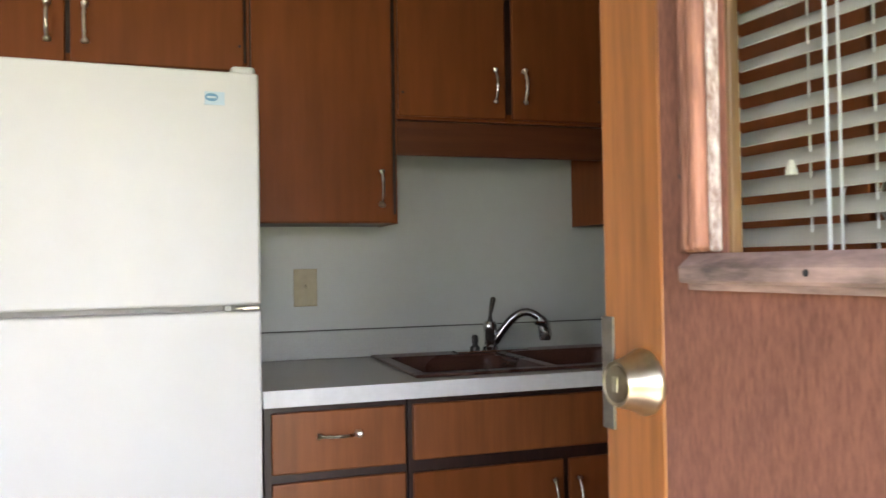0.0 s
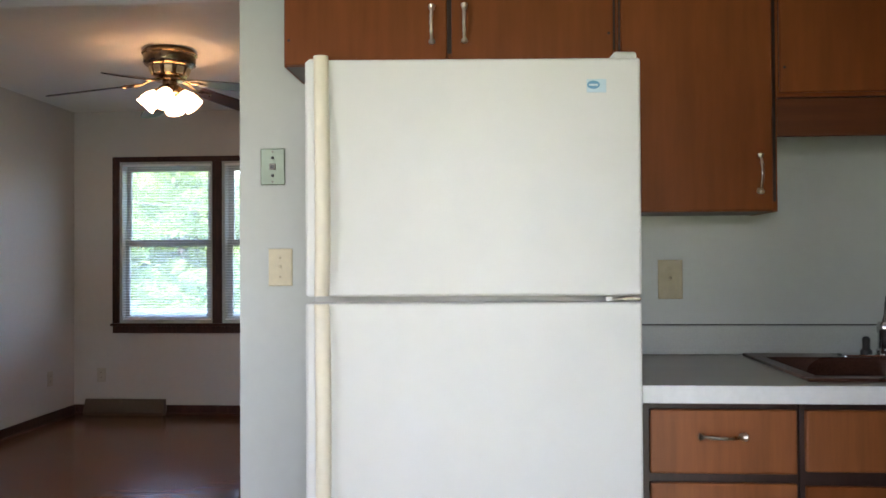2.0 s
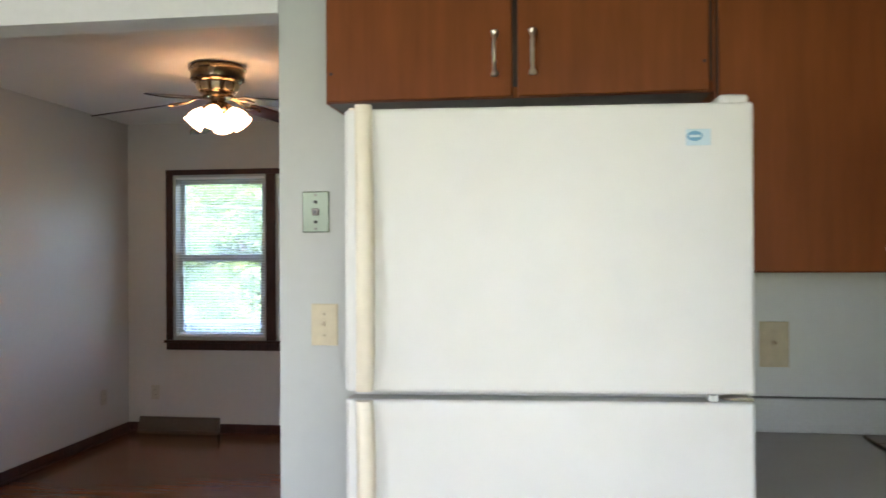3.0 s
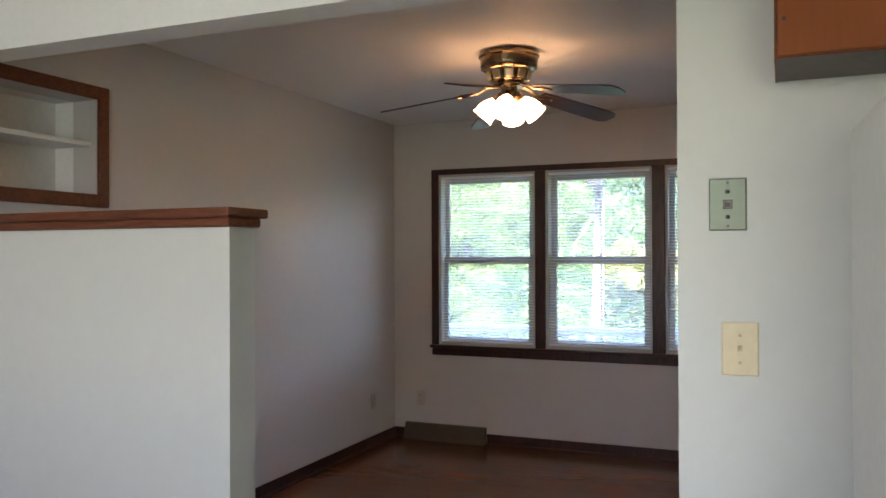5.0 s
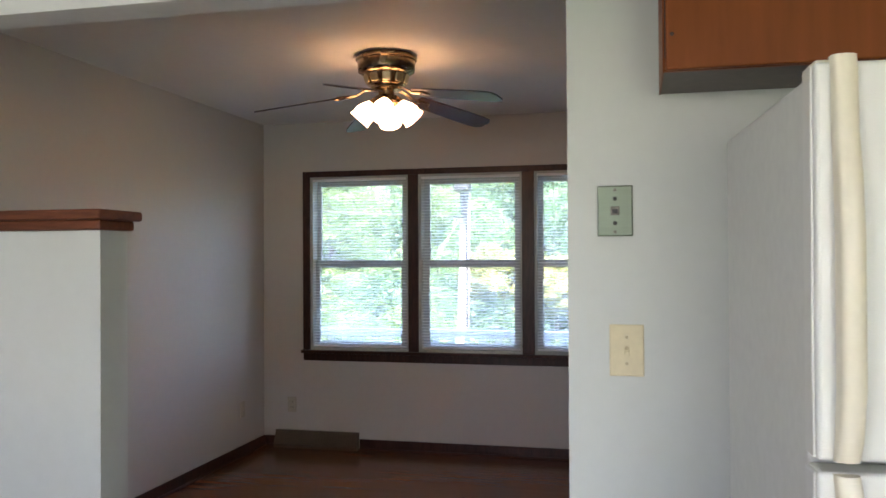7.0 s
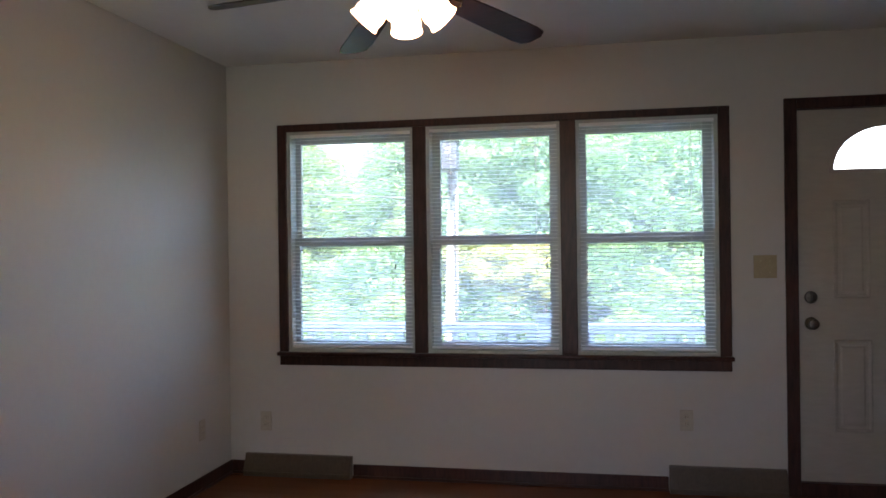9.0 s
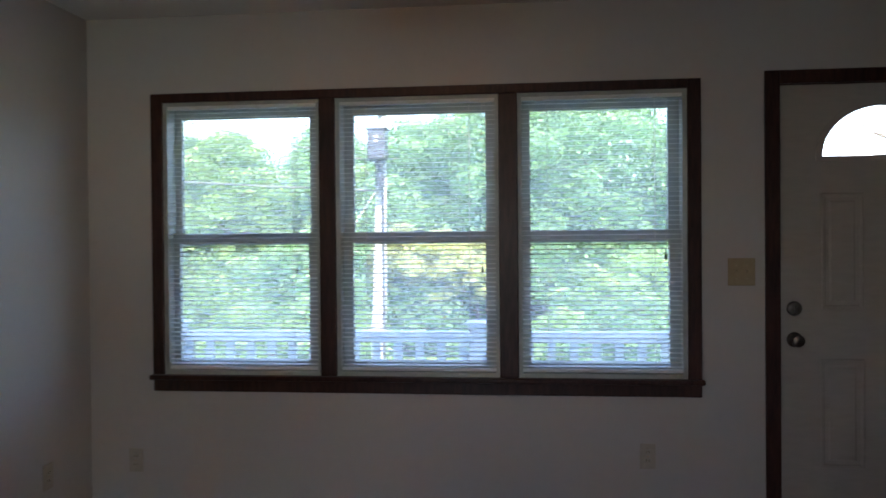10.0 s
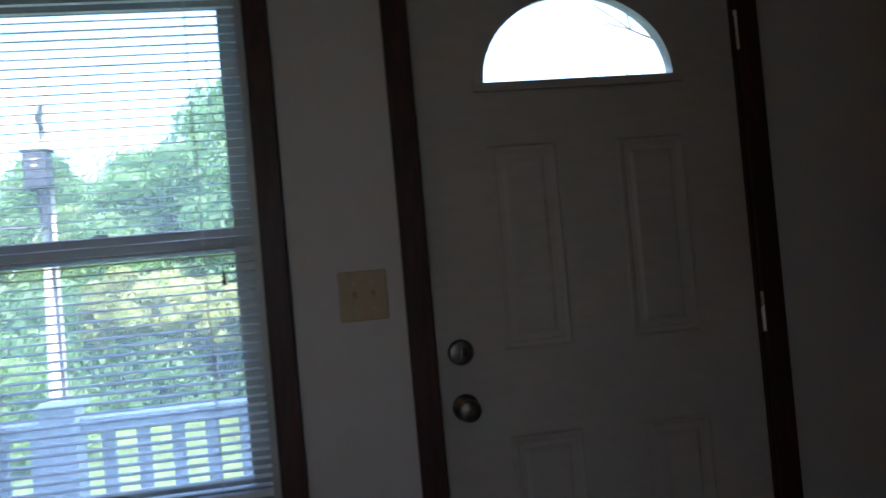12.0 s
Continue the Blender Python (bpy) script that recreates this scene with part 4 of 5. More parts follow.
# chrome spout, the dark room it mirrors put into a darker metal
under(faucet, part("spout", tube(sp, [0.015] + [0.0145 - 0.002 * k / 10 for k in range(11)], 12), DARKENED_CHROME, faucet, "", True))
hx, hy, hz = sp[-1]
under(faucet, part("spray_head", tube([(hx - 0.004, hy + 0.002, hz + 0.006), (hx + 0.006, hy - 0.003, hz - 0.010), (hx + 0.010, hy - 0.005, hz - 0.045), (hx + 0.010, hy - 0.005, hz - 0.066)], [0.014, 0.021, 0.023, 0.018], 12), CHROME, faucet, "", True))
under(faucet, part("spray_trigger", tube([(hx + 0.008, hy - 0.022, hz - 0.030), (hx - 0.006, hy - 0.028, hz - 0.012), (hx - 0.034, hy - 0.030, hz - 0.008)], [0.011, 0.009, 0.006], 8), CHROME, faucet, "", True))
under(faucet, part("lever", tube([(fx, fy, fz + 0.100), (fx + 0.003, fy + 0.004, fz + 0.122), (fx + 0.010, fy + 0.008, fz + 0.150), (fx + 0.017, fy + 0.012, fz + 0.174), (fx + 0.018, fy + 0.012, fz + 0.180)], [0.0105, 0.005, 0.0085, 0.010, 0.005], 10), DARKENED_CHROME, faucet, "dark chrome lever", True))
under(faucet, part("sprayer", lathe([(0.016, 0.0), (0.016, 0.010), (0.010, 0.016), (0.011, 0.044), (0.006, 0.050), (0.0, 0.050)], 14, pose(fx - 0.052, fy + 0.005, fz + 0.009)), BLACK, faucet, "black side sprayer", True))

# ---- refrigerator ----
FW, FH = 0.757, 1.692
fridge = thing("refrigerator", (0.164, 1.966, 0.0), "white top-freezer refrigerator with yellowed cream handles", "refrigerator", rz=3.3)
part("cabinet_body", box(0.006, 0.078, 0.03, FW - 0.006, 0.720, FH - 0.008, 0.006), FRIDGE_SIDE, fridge)
part("toe_grille", box(0.01, 0.03, 0.0, FW - 0.01, 0.2, 0.10, 0.004), GASKET, fridge)
for n, z0, z1 in (("freezer_door", 1.1555, FH), ("refrigerator_door", 0.11, 1.1410)):
    part("gasket", box(0.014, 0.062, z0 + 0.012, FW - 0.014, 0.078, z1 - 0.012), GASKET, fridge)
    d = part(n, box(0, 0, z0, FW, 0.062, z1, 0.007, 3), FRIDGE, fridge)
    # side moulding along the handle edge
    part("edge_moulding", box(-0.003, 0.010, z0 + 0.002, 0.010, 0.052, z1 - 0.002, 0.003), FRIDGE, d)
    if n == "freezer_door":
        prof = [(z1 + 0.006, 0.018), (z1 - 0.012, 0.021), (z1 - 0.10, 0.023), (z1 - 0.16, 0.030), (z1 - 0.24, 0.034), (z0 + 0.10, 0.034), (z0 + 0.03, 0.026), (z0 + 0.002, 0.018)]
    else:
        prof = [(z1 - 0.002, 0.018), (z1 - 0.03, 0.026), (z1 - 0.10, 0.034), (z1 - 0.40, 0.034), (z1 - 0.50, 0.028), (z0 + 0.10, 0.018), (z0 + 0.02, 0.016)]
    bm = bmesh.new()
    rings = []
    for z, out in prof:
        x0 = 0.020 + (out - 0.020) * 0.30
        w = 0.032
        arc = [(x0 + w / 2 - w / 2 * math.cos(math.pi * k / 8), -out + 0.011 - 0.011 * math.sin(math.pi * k / 8), z) for k in range(9)]
        rings.append([bm.verts.new(c) for c in [(x0, 0.004, z)] + arc + [(x0 + w, 0.004, z)]])
    for r, s in zip(rings, rings[1:]):
        for k in range(11):
            bm.faces.new((r[k], r[(k + 1) % 11], s[(k + 1) % 11], s[k]))
    bm.faces.new(rings[0])
    bm.faces.new(rings[-1][::-1])
    part("handle", bm, CREAM, d, "yellowed cream plastic handle", True)
part("top_hinge_cover", box(FW - 0.062, 0.004, FH - 0.006, FW - 0.006, 0.085, FH + 0.016, 0.010, 4), FRIDGE, fridge, "white plastic hinge cover")
bm = prism([(FW - 0.062, 1.1475), (FW - 0.035, 1.1445), (FW - 0.004, 1.1440), (FW - 0.004, 1.1515), (FW - 0.030, 1.1515)], 0.04, 0.0015, Matrix.Translation((0, -0.003, 0)))
part("mid_hinge", bm, NICKEL, fridge, "bright metal middle hinge")
part("hinge_pin", box(FW - 0.082, 0.002, 1.1425, FW - 0.066, 0.03, 1.1540, 0.002), FRIDGE, fridge)
part("left_cap", box(0.004, 0.012, FH - 0.004, 0.040, 0.06, FH + 0.005, 0.003), CREAM, fridge)
badge = part("badge", box(FW - 0.122, -0.0025, FH - 0.079, FW - 0.078, 0.001, FH - 0.049, 0.001), PALE_BADGE, fridge, "pale blue maker's label")
bm = lathe([(0.0, 0.0), (0.0125, 0.0), (0.0125, 0.0008), (0.0, 0.001)], 24, pose(FW - 0.107, -0.0026, FH - 0.062, 90, 0, 0) @ Matrix.Diagonal((1.15, 0.75, 1, 1)))
part("badge_print", bm, BLUE_BADGE, badge)
part("badge_bar", box(FW - 0.117, -0.0045, FH - 0.0645, FW - 0.097, -0.0037, FH - 0.0600), PALE_BADGE, badge)

# ---- back door, standing open ----
HINGE = (1.199, -0.030)
bd = tagged(thing("door_2", (*HINGE, 0.0), "open wooden back door with a blind behind its glass", "door", rz=95.0), kind="structure")
# local x runs from the hinge to the free edge, local +y is the weathered outer face
DW, DT, DH = 0.818, 0.040, 2.03
GX0, GX1, GZ0, GZ1 = 0.160, 0.650, 1.246, 1.86
ST = 0.088
for n, x0, x1, z0, z1, mat in (("stile", 0.0, ST, 0.02, DH, DOOR_STILE), ("stile", DW - ST, DW, 0.02, DH, DOOR_STILE)):
    part(n, box(x0, -DT, z0, x1, 0, z1, 0.003), mat, bd, "orange varnished stile")
part("panel", box(ST, -DT + 0.002, 0.02, DW - ST, -0.002, GZ0, 0.0), DOOR_PANEL, bd, "reddish weathered plywood face")
part("panel", box(ST, -DT + 0.002, GZ1, DW - ST, -0.002, DH, 0.0), DOOR_PANEL, bd, "reddish weathered plywood face")
part("panel", box(ST, -0.016, GZ0, GX0, -0.002, GZ1, 0.0), DOOR_PANEL, bd)
part("panel", box(GX1, -0.016, GZ0, DW - ST, -0.002, GZ1, 0.0), DOOR_PANEL, bd)


def moulding(x0, z0, x1, z1, vertical, mat, n):
    """A stepped moulding stick standing proud of the outer face."""
    bm = box(x0, -0.0015, z0, x1, 0.010, z1, 0.003)
    if vertical:
        a, b = (x0 + (x1 - x0) * 0.25, x0 + (x1 - x0) * 0.62)
        box(a, 0.006, z0 + 0.001, b, 0.017, z1 - 0.001, 0.004, bm=bm)
    else:
        a, b = (z0 + (z1 - z0) * 0.3, z0 + (z1 - z0) * 0.75)
        box(x0 + 0.001, 0.006, a, x1 - 0.001, 0.017, b, 0.004, bm=bm)
    part(n, bm, mat, bd, "weathered flaking moulding")


DOOR_EDGE = material("flaking_cream_bead", (0.66, 0.57, 0.50), 0.8, vary=0.3, grain=(170, 170, 70), stain=(90, 90, 45), bump=0.6, dark=(0.22, 0.10, 0.065))


def side_moulding(outer, inner, z0, z1):
    """Base fillet, rounded moulding and flaking inner bead, from the outer to the glass edge."""
    d = 1 if inner > outer else -1
    w = abs(inner - outer)

    def at(f):
        return outer + d * w * f

    def stick(n, f0, f1, y0, y1, bev, mat, lab):
        x0, x1 = sorted((at(f0), at(f1)))
        part(n, box(x0, y0, z0, x1, y1, z1, bev, 3), mat, bd, lab)

    stick("fillet", 0.0, 0.22, -0.0015, 0.007, 0.002, DOOR_PANEL, "")
    stick("moulding", 0.20, 0.50, -0.0015, 0.015, 0.006, DOOR_TRIM, "weathered red moulding")
    stick("moulding", 0.51, 0.85, -0.0015, 0.019, 0.007, DOOR_TRIM, "weathered red moulding")
    stick("bead", 0.87, 0.97, -0.0015, 0.010, 0.003, DOOR_EDGE, "flaking cream bead")


side_moulding(GX1 + 0.047, GX1 + 0.003, GZ0 + 0.003, GZ1)
side_moulding(GX0 - 0.047, GX0 - 0.003, GZ0 + 0.003, GZ1)


def sill_moulding(x0, x1, z):
    """A sill stick with a sloped top, a square nose and a thin lip below."""
    own = bmesh.new()
    prof = [(-0.0015, z + 0.002), (0.004, z + 0.002), (0.016, z - 0.0075), (0.0175, z - 0.0095), (0.0175, z - 0.0190), (0.015, z - 0.0215), (0.008, z - 0.0220), (0.007, z - 0.0275), (-0.0015, z - 0.0275)]
    L = [own.verts.new((x0, y, zz)) for y, zz in prof]
    R = [own.verts.new((x1, y, zz)) for y, zz in prof]
    for k in range(len(prof)):
        j = (k + 1) % len(prof)
        own.faces.new((L[k], L[j], R[j], R[k]))
    own.faces.new(L)
    own.faces.new(R[::-1])
    return own


part("sill", sill_moulding(GX0 - 0.036, GX1 + 0.036, GZ0), DOOR_SILL, bd, "greyed weathered sill moulding")

moulding(GX0 - 0.056, GZ1, GX1 + 0.056, GZ1 + 0.03, False, DOOR_TRIM, "moulding")
bm = box(GX1 - 0.004, -0.014, GZ0, GX1 + 0.004, -0.003, GZ1, 0.002)
box(GX0 - 0.004, -0.014, GZ0, GX0 + 0.010, -0.003, GZ1, 0.002, bm=bm)
part("glazing_stop", bm, STOP_WOOD, bd, "varnished glazing stop in a colour darkened for shade")
p = part("pane", box(GX0 + 0.0, -0.0185, GZ0 + 0.001, GX1 - 0.0, -0.0165, GZ1 - 0.001), PANE, bd)
p.visible_shadow = False
for x, z, d in ((GX1 + 0.0425, 1.312, 0.0072), (GX1 - 0.093, GZ0 - 0.013, 0.0172)):
    part("nail_hole", lathe([(0.0034, 0), (0.0034, d), (0.002, d + 0.0006), (0, d + 0.0004)], 10, pose(x, 0.0, z, -90, 0, 0)), BLACK, bd, "", True)
LK, LZ = DW - 0.0605, 1.134
bm = lathe([(0.0300, 0.0), (0.0302, 0.0025), (0.0290, 0.0045), (0.0245, 0.0140), (0.0212, 0.0275), (0.0200, 0.0305), (0.0180, 0.0285), (0.0, 0.0285)], 36, pose(LK, 0, LZ, -90, 0, 0))
lock = part("lock_cylinder", bm, BRASS, bd, "satin brass deadbolt cylinder", True)
part("keyway", lathe([(0.0165, 0.0), (0.0165, 0.0030), (0.0150, 0.0040), (0.0, 0.0040)], 28, pose(LK, 0.0272, LZ, -90, 0, 0)), DULL_BRASS, lock, "dull brass key face", True)
part("key_slot", box(LK - 0.004, 0.0305, LZ - 0.007, LK + 0.004, 0.0322, LZ + 0.007, 0.001), BRASS, lock)
bm = box(DW - 0.001, -0.036, 1.083, DW + 0.002, -0.004, 1.190, 0.001)
box(DW - 0.017, -0.004, 1.083, DW + 0.002, 0.0026, 1.190, 0.001, bm=bm)
box(DW, -0.028, 1.122, DW + 0.004, -0.012, 1.150, 0.001, bm=bm)
part("latch_plate", bm, LATCH_STEEL, bd, "tarnished steel latch plate")
bm = lathe([(0.033, 0.0), (0.033, 0.005), (0.013, 0.016), (0.012, 0.036), (0.026, 0.046), (0.028, 0.062), (0.016, 0.072), (0.0, 0.072)], 24, pose(DW - 0.060, 0, 0.955, -90, 0, 0))
part("door_knob", bm, BRASS, bd, "satin brass door knob", True)
for z in (0.25, 1.0, 1.78):
    part("hinge", tube([(-0.004, 0.006, z), (-0.004, 0.006, z + 0.09)], 0.007, 8), OLD_STEEL, bd, "", True)

# blind hung on the inner face of the back door
bb = blind("door_blind", 0.0, 0.610, 0.0, -0.155, GZ1 - GZ0 + 0.05, "cream slatted blind hung behind the back door's glass", 0.0205, 0.025, -38, (0.13, 0.713, 0.807), None, "back door blind", CREAM_SLAT, (0.0,))
under(bb, part("tilt_wand", tube([(0.459, 0.020, 0.66), (0.458, 0.021, 0.2), (0.457, 0.021, -0.05)], 0.0015, 8), WHITE_TRIM, bb, "white tilt wand"))
under(bb, part("cord", tube([(0.449, 0.019, 0.66), (0.4485, 0.019, 0.2), (0.448, 0.019, -0.05)], 0.0011, 6), BLIND_CORD, bb))
under(bb, part("cord_knob", lathe([(0.003, 0.010), (0.0056, 0.0), (0.0056, -0.004), (0.0, -0.005)], 12, pose(0.492, 0.020, 0.063) @ Matrix.Diagonal((0.8, 0.8, 0.8, 1))), CREAM, bb, "", True))
bb.matrix_world = bd.matrix_world @ pose(GX0 - 0.04, -0.050, GZ0, 0, 0, 0) @ bb.matrix_world

# back doorway casing
casing = tagged(thing("door_frame_back", (0.375, -0.14, 0), "stained wooden back door frame", "door frame"), kind="structure")
under(casing, part("jamb", box(0.355, -0.15, -0.1, 0.375, 0.004, 2.05, 0.002), DOOR_STILE, casing))
under(casing, part("jamb", box(1.215, -0.15, -0.1, 1.235, -0.05, 2.05, 0.002), DOOR_STILE, casing))
under(casing, part("head", box(0.355, -0.15, 2.05, 1.235, 0.004, 2.07, 0.002), DOOR_STILE, casing))
# unseen window, assumed as a source for the light from behind
kw = tagged(thing("window_4", (-1.325, -0.07, 1.05), "plain kitchen window assumed in the unseen back wall", "window"), kind="structure")
kx0, kx1, kz0, kz1 = KITCHEN_WIN
bm = box(kx0, -0.13, kz0, kx0 + 0.05, -0.02, kz1)
box(kx1 - 0.05, -0.13, kz0, kx1, -0.02, kz1, bm=bm)
box(kx0 + 0.05, -0.13, kz0, kx1 - 0.05, -0.02, kz0 + 0.05, bm=bm)
box(kx0 + 0.05, -0.13, kz1 - 0.05, kx1 - 0.05, -0.02, kz1, bm=bm)
under(kw, part("window_frame", bm, WHITE_TRIM, kw))

# ---- roof and outer face ----
def unseen_roof():
    """An unseen shallow gable roof, added with eaves sized to block sun and sky."""
    own = bmesh.new()
    prof = [(-1.90, 2.20), (3.30, 4.05), (7.45, 2.62), (7.45, 2.74), (3.30, 4.19), (-1.90, 2.32)]
    L = [own.verts.new((LX - 0.5, y, z)) for y, z in prof]
    R = [own.verts.new((RX + 0.5, y, z)) for y, z in prof]
    for k in range(6):
        own.faces.new((L[k], L[(k + 1) % 6], R[(k + 1) % 6], R[k]))
    own.faces.new(L)
    own.faces.new(R[::-1])
    return own


structure("roof", unseen_roof(), material("grey_shingle", (0.10, 0.10, 0.105), 0.9, vary=0.3, grain=(9, 9, 9), bump=0.5), "unseen grey shingled gable roof, eaves set to block sun", "roof")

# ---- outdoors ----
DECK_Z, RAIL_Y, RAIL_TOP = -0.17, 8.60, 0.715


def terrain(x, y):
    """The lot falls away in front of the house and rises towards the wood."""
    d = max(0.0, y - 8.8)
    z = -0.35 - 1.25 * (1 - math.exp(-d / 5.0))
    if y > 26:
        z += 0.16 * (min(y, 75) - 26)
    if y < 0:
        z = -0.30
    return z


gb = bmesh.new()
xs = [-600, -200, -90, -60] + list(range(-44, 46, 4)) + [60, 90, 200, 600]
ys = [-600, -200, -60, -20, -6, 0, 6, 8.8] + [8.8 + 2.2 * k for k in range(1, 24)] + [75, 110, 200, 600]
grid = [[gb.verts.new((x, y, terrain(x, y) + (0.15 * noise.noise((x * 0.15, y * 0.15, 0)) if 12 < y < 110 else 0))) for x in xs] for y in ys]
for r, s in zip(grid, grid[1:]):
    for k in range(len(xs) - 1):
        gb.faces.new((r[k], r[k + 1], s[k + 1], s[k]))
structure("ground", gb, GRASS, "green lawn and woodland floor sloping off", "ground", True)
structure("porch_step", box(0.0, -1.4, -0.29, 1.6, -0.14, -0.12, 0.01), CONCRETE, "plain concrete step outside the back door", "step")

# front deck
deck = tagged(thing("deck", (0, WY + WT, DECK_Z), "grey-white painted wooden front deck", "deck"), kind="structure")
me = None
k = 0
y = WY + WT + 0.01
while y < RAIL_Y + 0.10:
    if me is None:
        o = part("plank", box(-3.45, 0, -0.035, 3.6, 0.136, 0, 0.004), DECK, deck)
        me = o.data
    else:
        o = new("plank", me)
        o.parent = deck
    o.matrix_basis = deck.matrix_world.inverted() @ pose(0, y, DECK_Z)
    y += 0.142
under(deck, part("fascia", box(-3.45, RAIL_Y + 0.10, DECK_Z - 0.30, 3.6, RAIL_Y + 0.13, DECK_Z - 0.04, 0.004), DECK, deck))


def railing(x0, y0, x1, y1, name_label):
    """Posts, two rails and flat balusters between two corners."""
    r = thing("deck_railing", (x0, y0, DECK_Z), name_label, "railing", "deck railings")
    L = math.hypot(x1 - x0, y1 - y0)
    ang = math.degrees(math.atan2(y1 - y0, x1 - x0))
    m = pose(x0, y0, 0, 0, 0, ang)
    under(r, part("top_rail", box(-0.02, -0.070, RAIL_TOP - 0.036, L + 0.02, 0.070, RAIL_TOP, 0.006, m=m), DECK, r))
    under(r, part("side_rail", box(0, -0.060, RAIL_TOP - 0.070, L, -0.022, RAIL_TOP - 0.037, 0.004, m=m), DECK, r))
    under(r, part("bottom_rail", box(0, -0.060, DECK_Z + 0.08, L, -0.022, DECK_Z + 0.165, 0.004, m=m), DECK, r))
    n = int(L / 0.155)
    mesh = None
    for k in range(n):
        if mesh is None:
            o = part("baluster", box(-0.030, -0.020, DECK_Z + 0.06, 0.030, 0.016, RAIL_TOP - 0.037, 0.003), DECK, r)
            mesh = o.data
        else:
            o = new("baluster", mesh)
            o.parent = r
        o.matrix_basis = r.matrix_world.inverted() @ m @ pose((k + 0.5) * L / n, 0, 0)
    return r


railing(-3.30, RAIL_Y, 3.40, RAIL_Y, "grey-white painted wooden deck railing along the front")
railing(-3.30, RAIL_Y, -3.30, WY + WT + 0.05, "grey-white painted wooden deck railing at the side")
for x in (-3.33, -1.07, 1.2, 3.40):
    p = thing("railing_post", (x, RAIL_Y, DECK_Z), "square painted wooden deck railing post with flat cap", "railing post", "railing posts")
    part("post", box(-0.078, -0.13, 0.0, 0.078, 0.03, RAIL_TOP - DECK_Z + 0.055, 0.005), DECK, p)
    part("post_cap", box(-0.098, -0.15, RAIL_TOP - DECK_Z + 0.055, 0.098, 0.05, RAIL_TOP - DECK_Z + 0.080, 0.006), DECK, p)

# utility pole
px, py = -3.06, 15.4
g = terrain(px, py)
pole = thing("utility_pole", (px, py, g), "pale weathered utility pole with a dark equipment box", "utility pole")
part("pole", tube([(-0.10, 0, -0.3), (-0.04, 0, 2.0), (0.04, 0, 4.230 - g)], [0.125, 0.105, 0.060], 14), POLE, pole, "", True)
can = part("equipment_box", box(-0.140, -0.42, 2.60 - g, 0.140, -0.12, 3.06 - g, 0.03, 3), METAL_GREY, pole, "dark grey equipment box")
part("box_lid", box(-0.17, -0.44, 3.06 - g, 0.17, -0.10, 3.08 - g, 0.008), METAL_GREY, can)
for zz, half in ((2.94, 0.030), (2.87, 0.022)):
    part("box_mark", box(-0.030, -0.425, zz - g, half, -0.418, zz + 0.022 - g), WHITE_TRIM, can, "pale painted mark")
part("box_neck", tube([(0.02, -0.2, 2.19 - g), (0.02, -0.22, 2.62 - g)], [0.07, 0.085], 10), METAL_GREY, pole, "", True)
part("conduit", tube([(0.04, -0.12, 0.3), (0.05, -0.13, 2.0), (0.05, -0.16, 2.330 - g)], 0.022, 8), METAL_GREY, pole, "", True)
part("pole_brace", tube([(0.0, -0.1, 2.250 - g), (-0.25, -0.15, 1.850 - g), (-0.45, -0.2, 1.550 - g)], 0.008, 6), POLE, pole)
part("cutout", tube([(0.03, -0.10, 3.36 - g), (0.0, -0.16, 3.50 - g), (0.04, -0.12, 3.66 - g)], 0.035, 8), METAL_GREY, pole, "", True)


def cable(a, b, sag, r=0.012):
    a, b = Vector(a), Vector(b)
    pts = [a.lerp(b, k / 16) - Vector((0, 0, sag * 4 * (k / 16) * (1 - k / 16))) for k in range(17)]
    return tagged(finish("overhead_cable", tube(pts, r, 5), WIRE), "dark overhead utility cable on the pole", "cable", "overhead cables")


cable((px, py - 0.1, 2.58), (-16, 13.5, 6.2), 0.25)
cable((px, py - 0.1, 2.15), (-18, 15.5, 4.0), 0.3, 0.016)


# ---- trees ----
def crown_mesh(seed, radius, height, clumps, leaves, size):
    """Clusters of small bent leaves on an uneven crown."""
    rng = np.random.RandomState(seed)
    verts, faces = [], []
    for c in range(clumps):
        u = rng.uniform(0, 1)
        a = rng.uniform(0, 2 * math.pi)
        prof = math.sin(math.pi * min(0.97, 0.12 + 0.86 * u)) ** 0.7
        rr = radius * prof * rng.uniform(0.45, 1.08)
        cen = np.array([rr * math.cos(a), rr * math.sin(a), height * u])
        cr = radius * rng.uniform(0.20, 0.38)
        n = int(leaves * rng.uniform(0.6, 1.3))
        d = rng.normal(size=(n, 3))
        d /= np.linalg.norm(d, axis=1)[:, None]
        pts = cen + d * (cr * rng.uniform(0.55, 1.0, size=(n, 1))) * np.array([1.15, 1.15, 0.75])
        for p, nn in zip(pts, d):
            t = np.cross(nn, rng.normal(size=3))
            t /= np.linalg.norm(t) + 1e-6
            b = np.cross(nn, t)
            nrm = nn + 0.42 * rng.normal(size=3)
            b = np.cross(nrm / np.linalg.norm(nrm), t)
            s = size * rng.uniform(0.6, 1.4)
            i = len(verts)
            verts += [p - t * s, p + b * s * 0.55, p + t * s, p - b * s * 0.55]
            faces.append((i, i + 1, i + 2, i + 3))
    me = bpy.data.meshes.new("crown")
    me.from_pydata([tuple(v) for v in verts], [], faces)
    return me


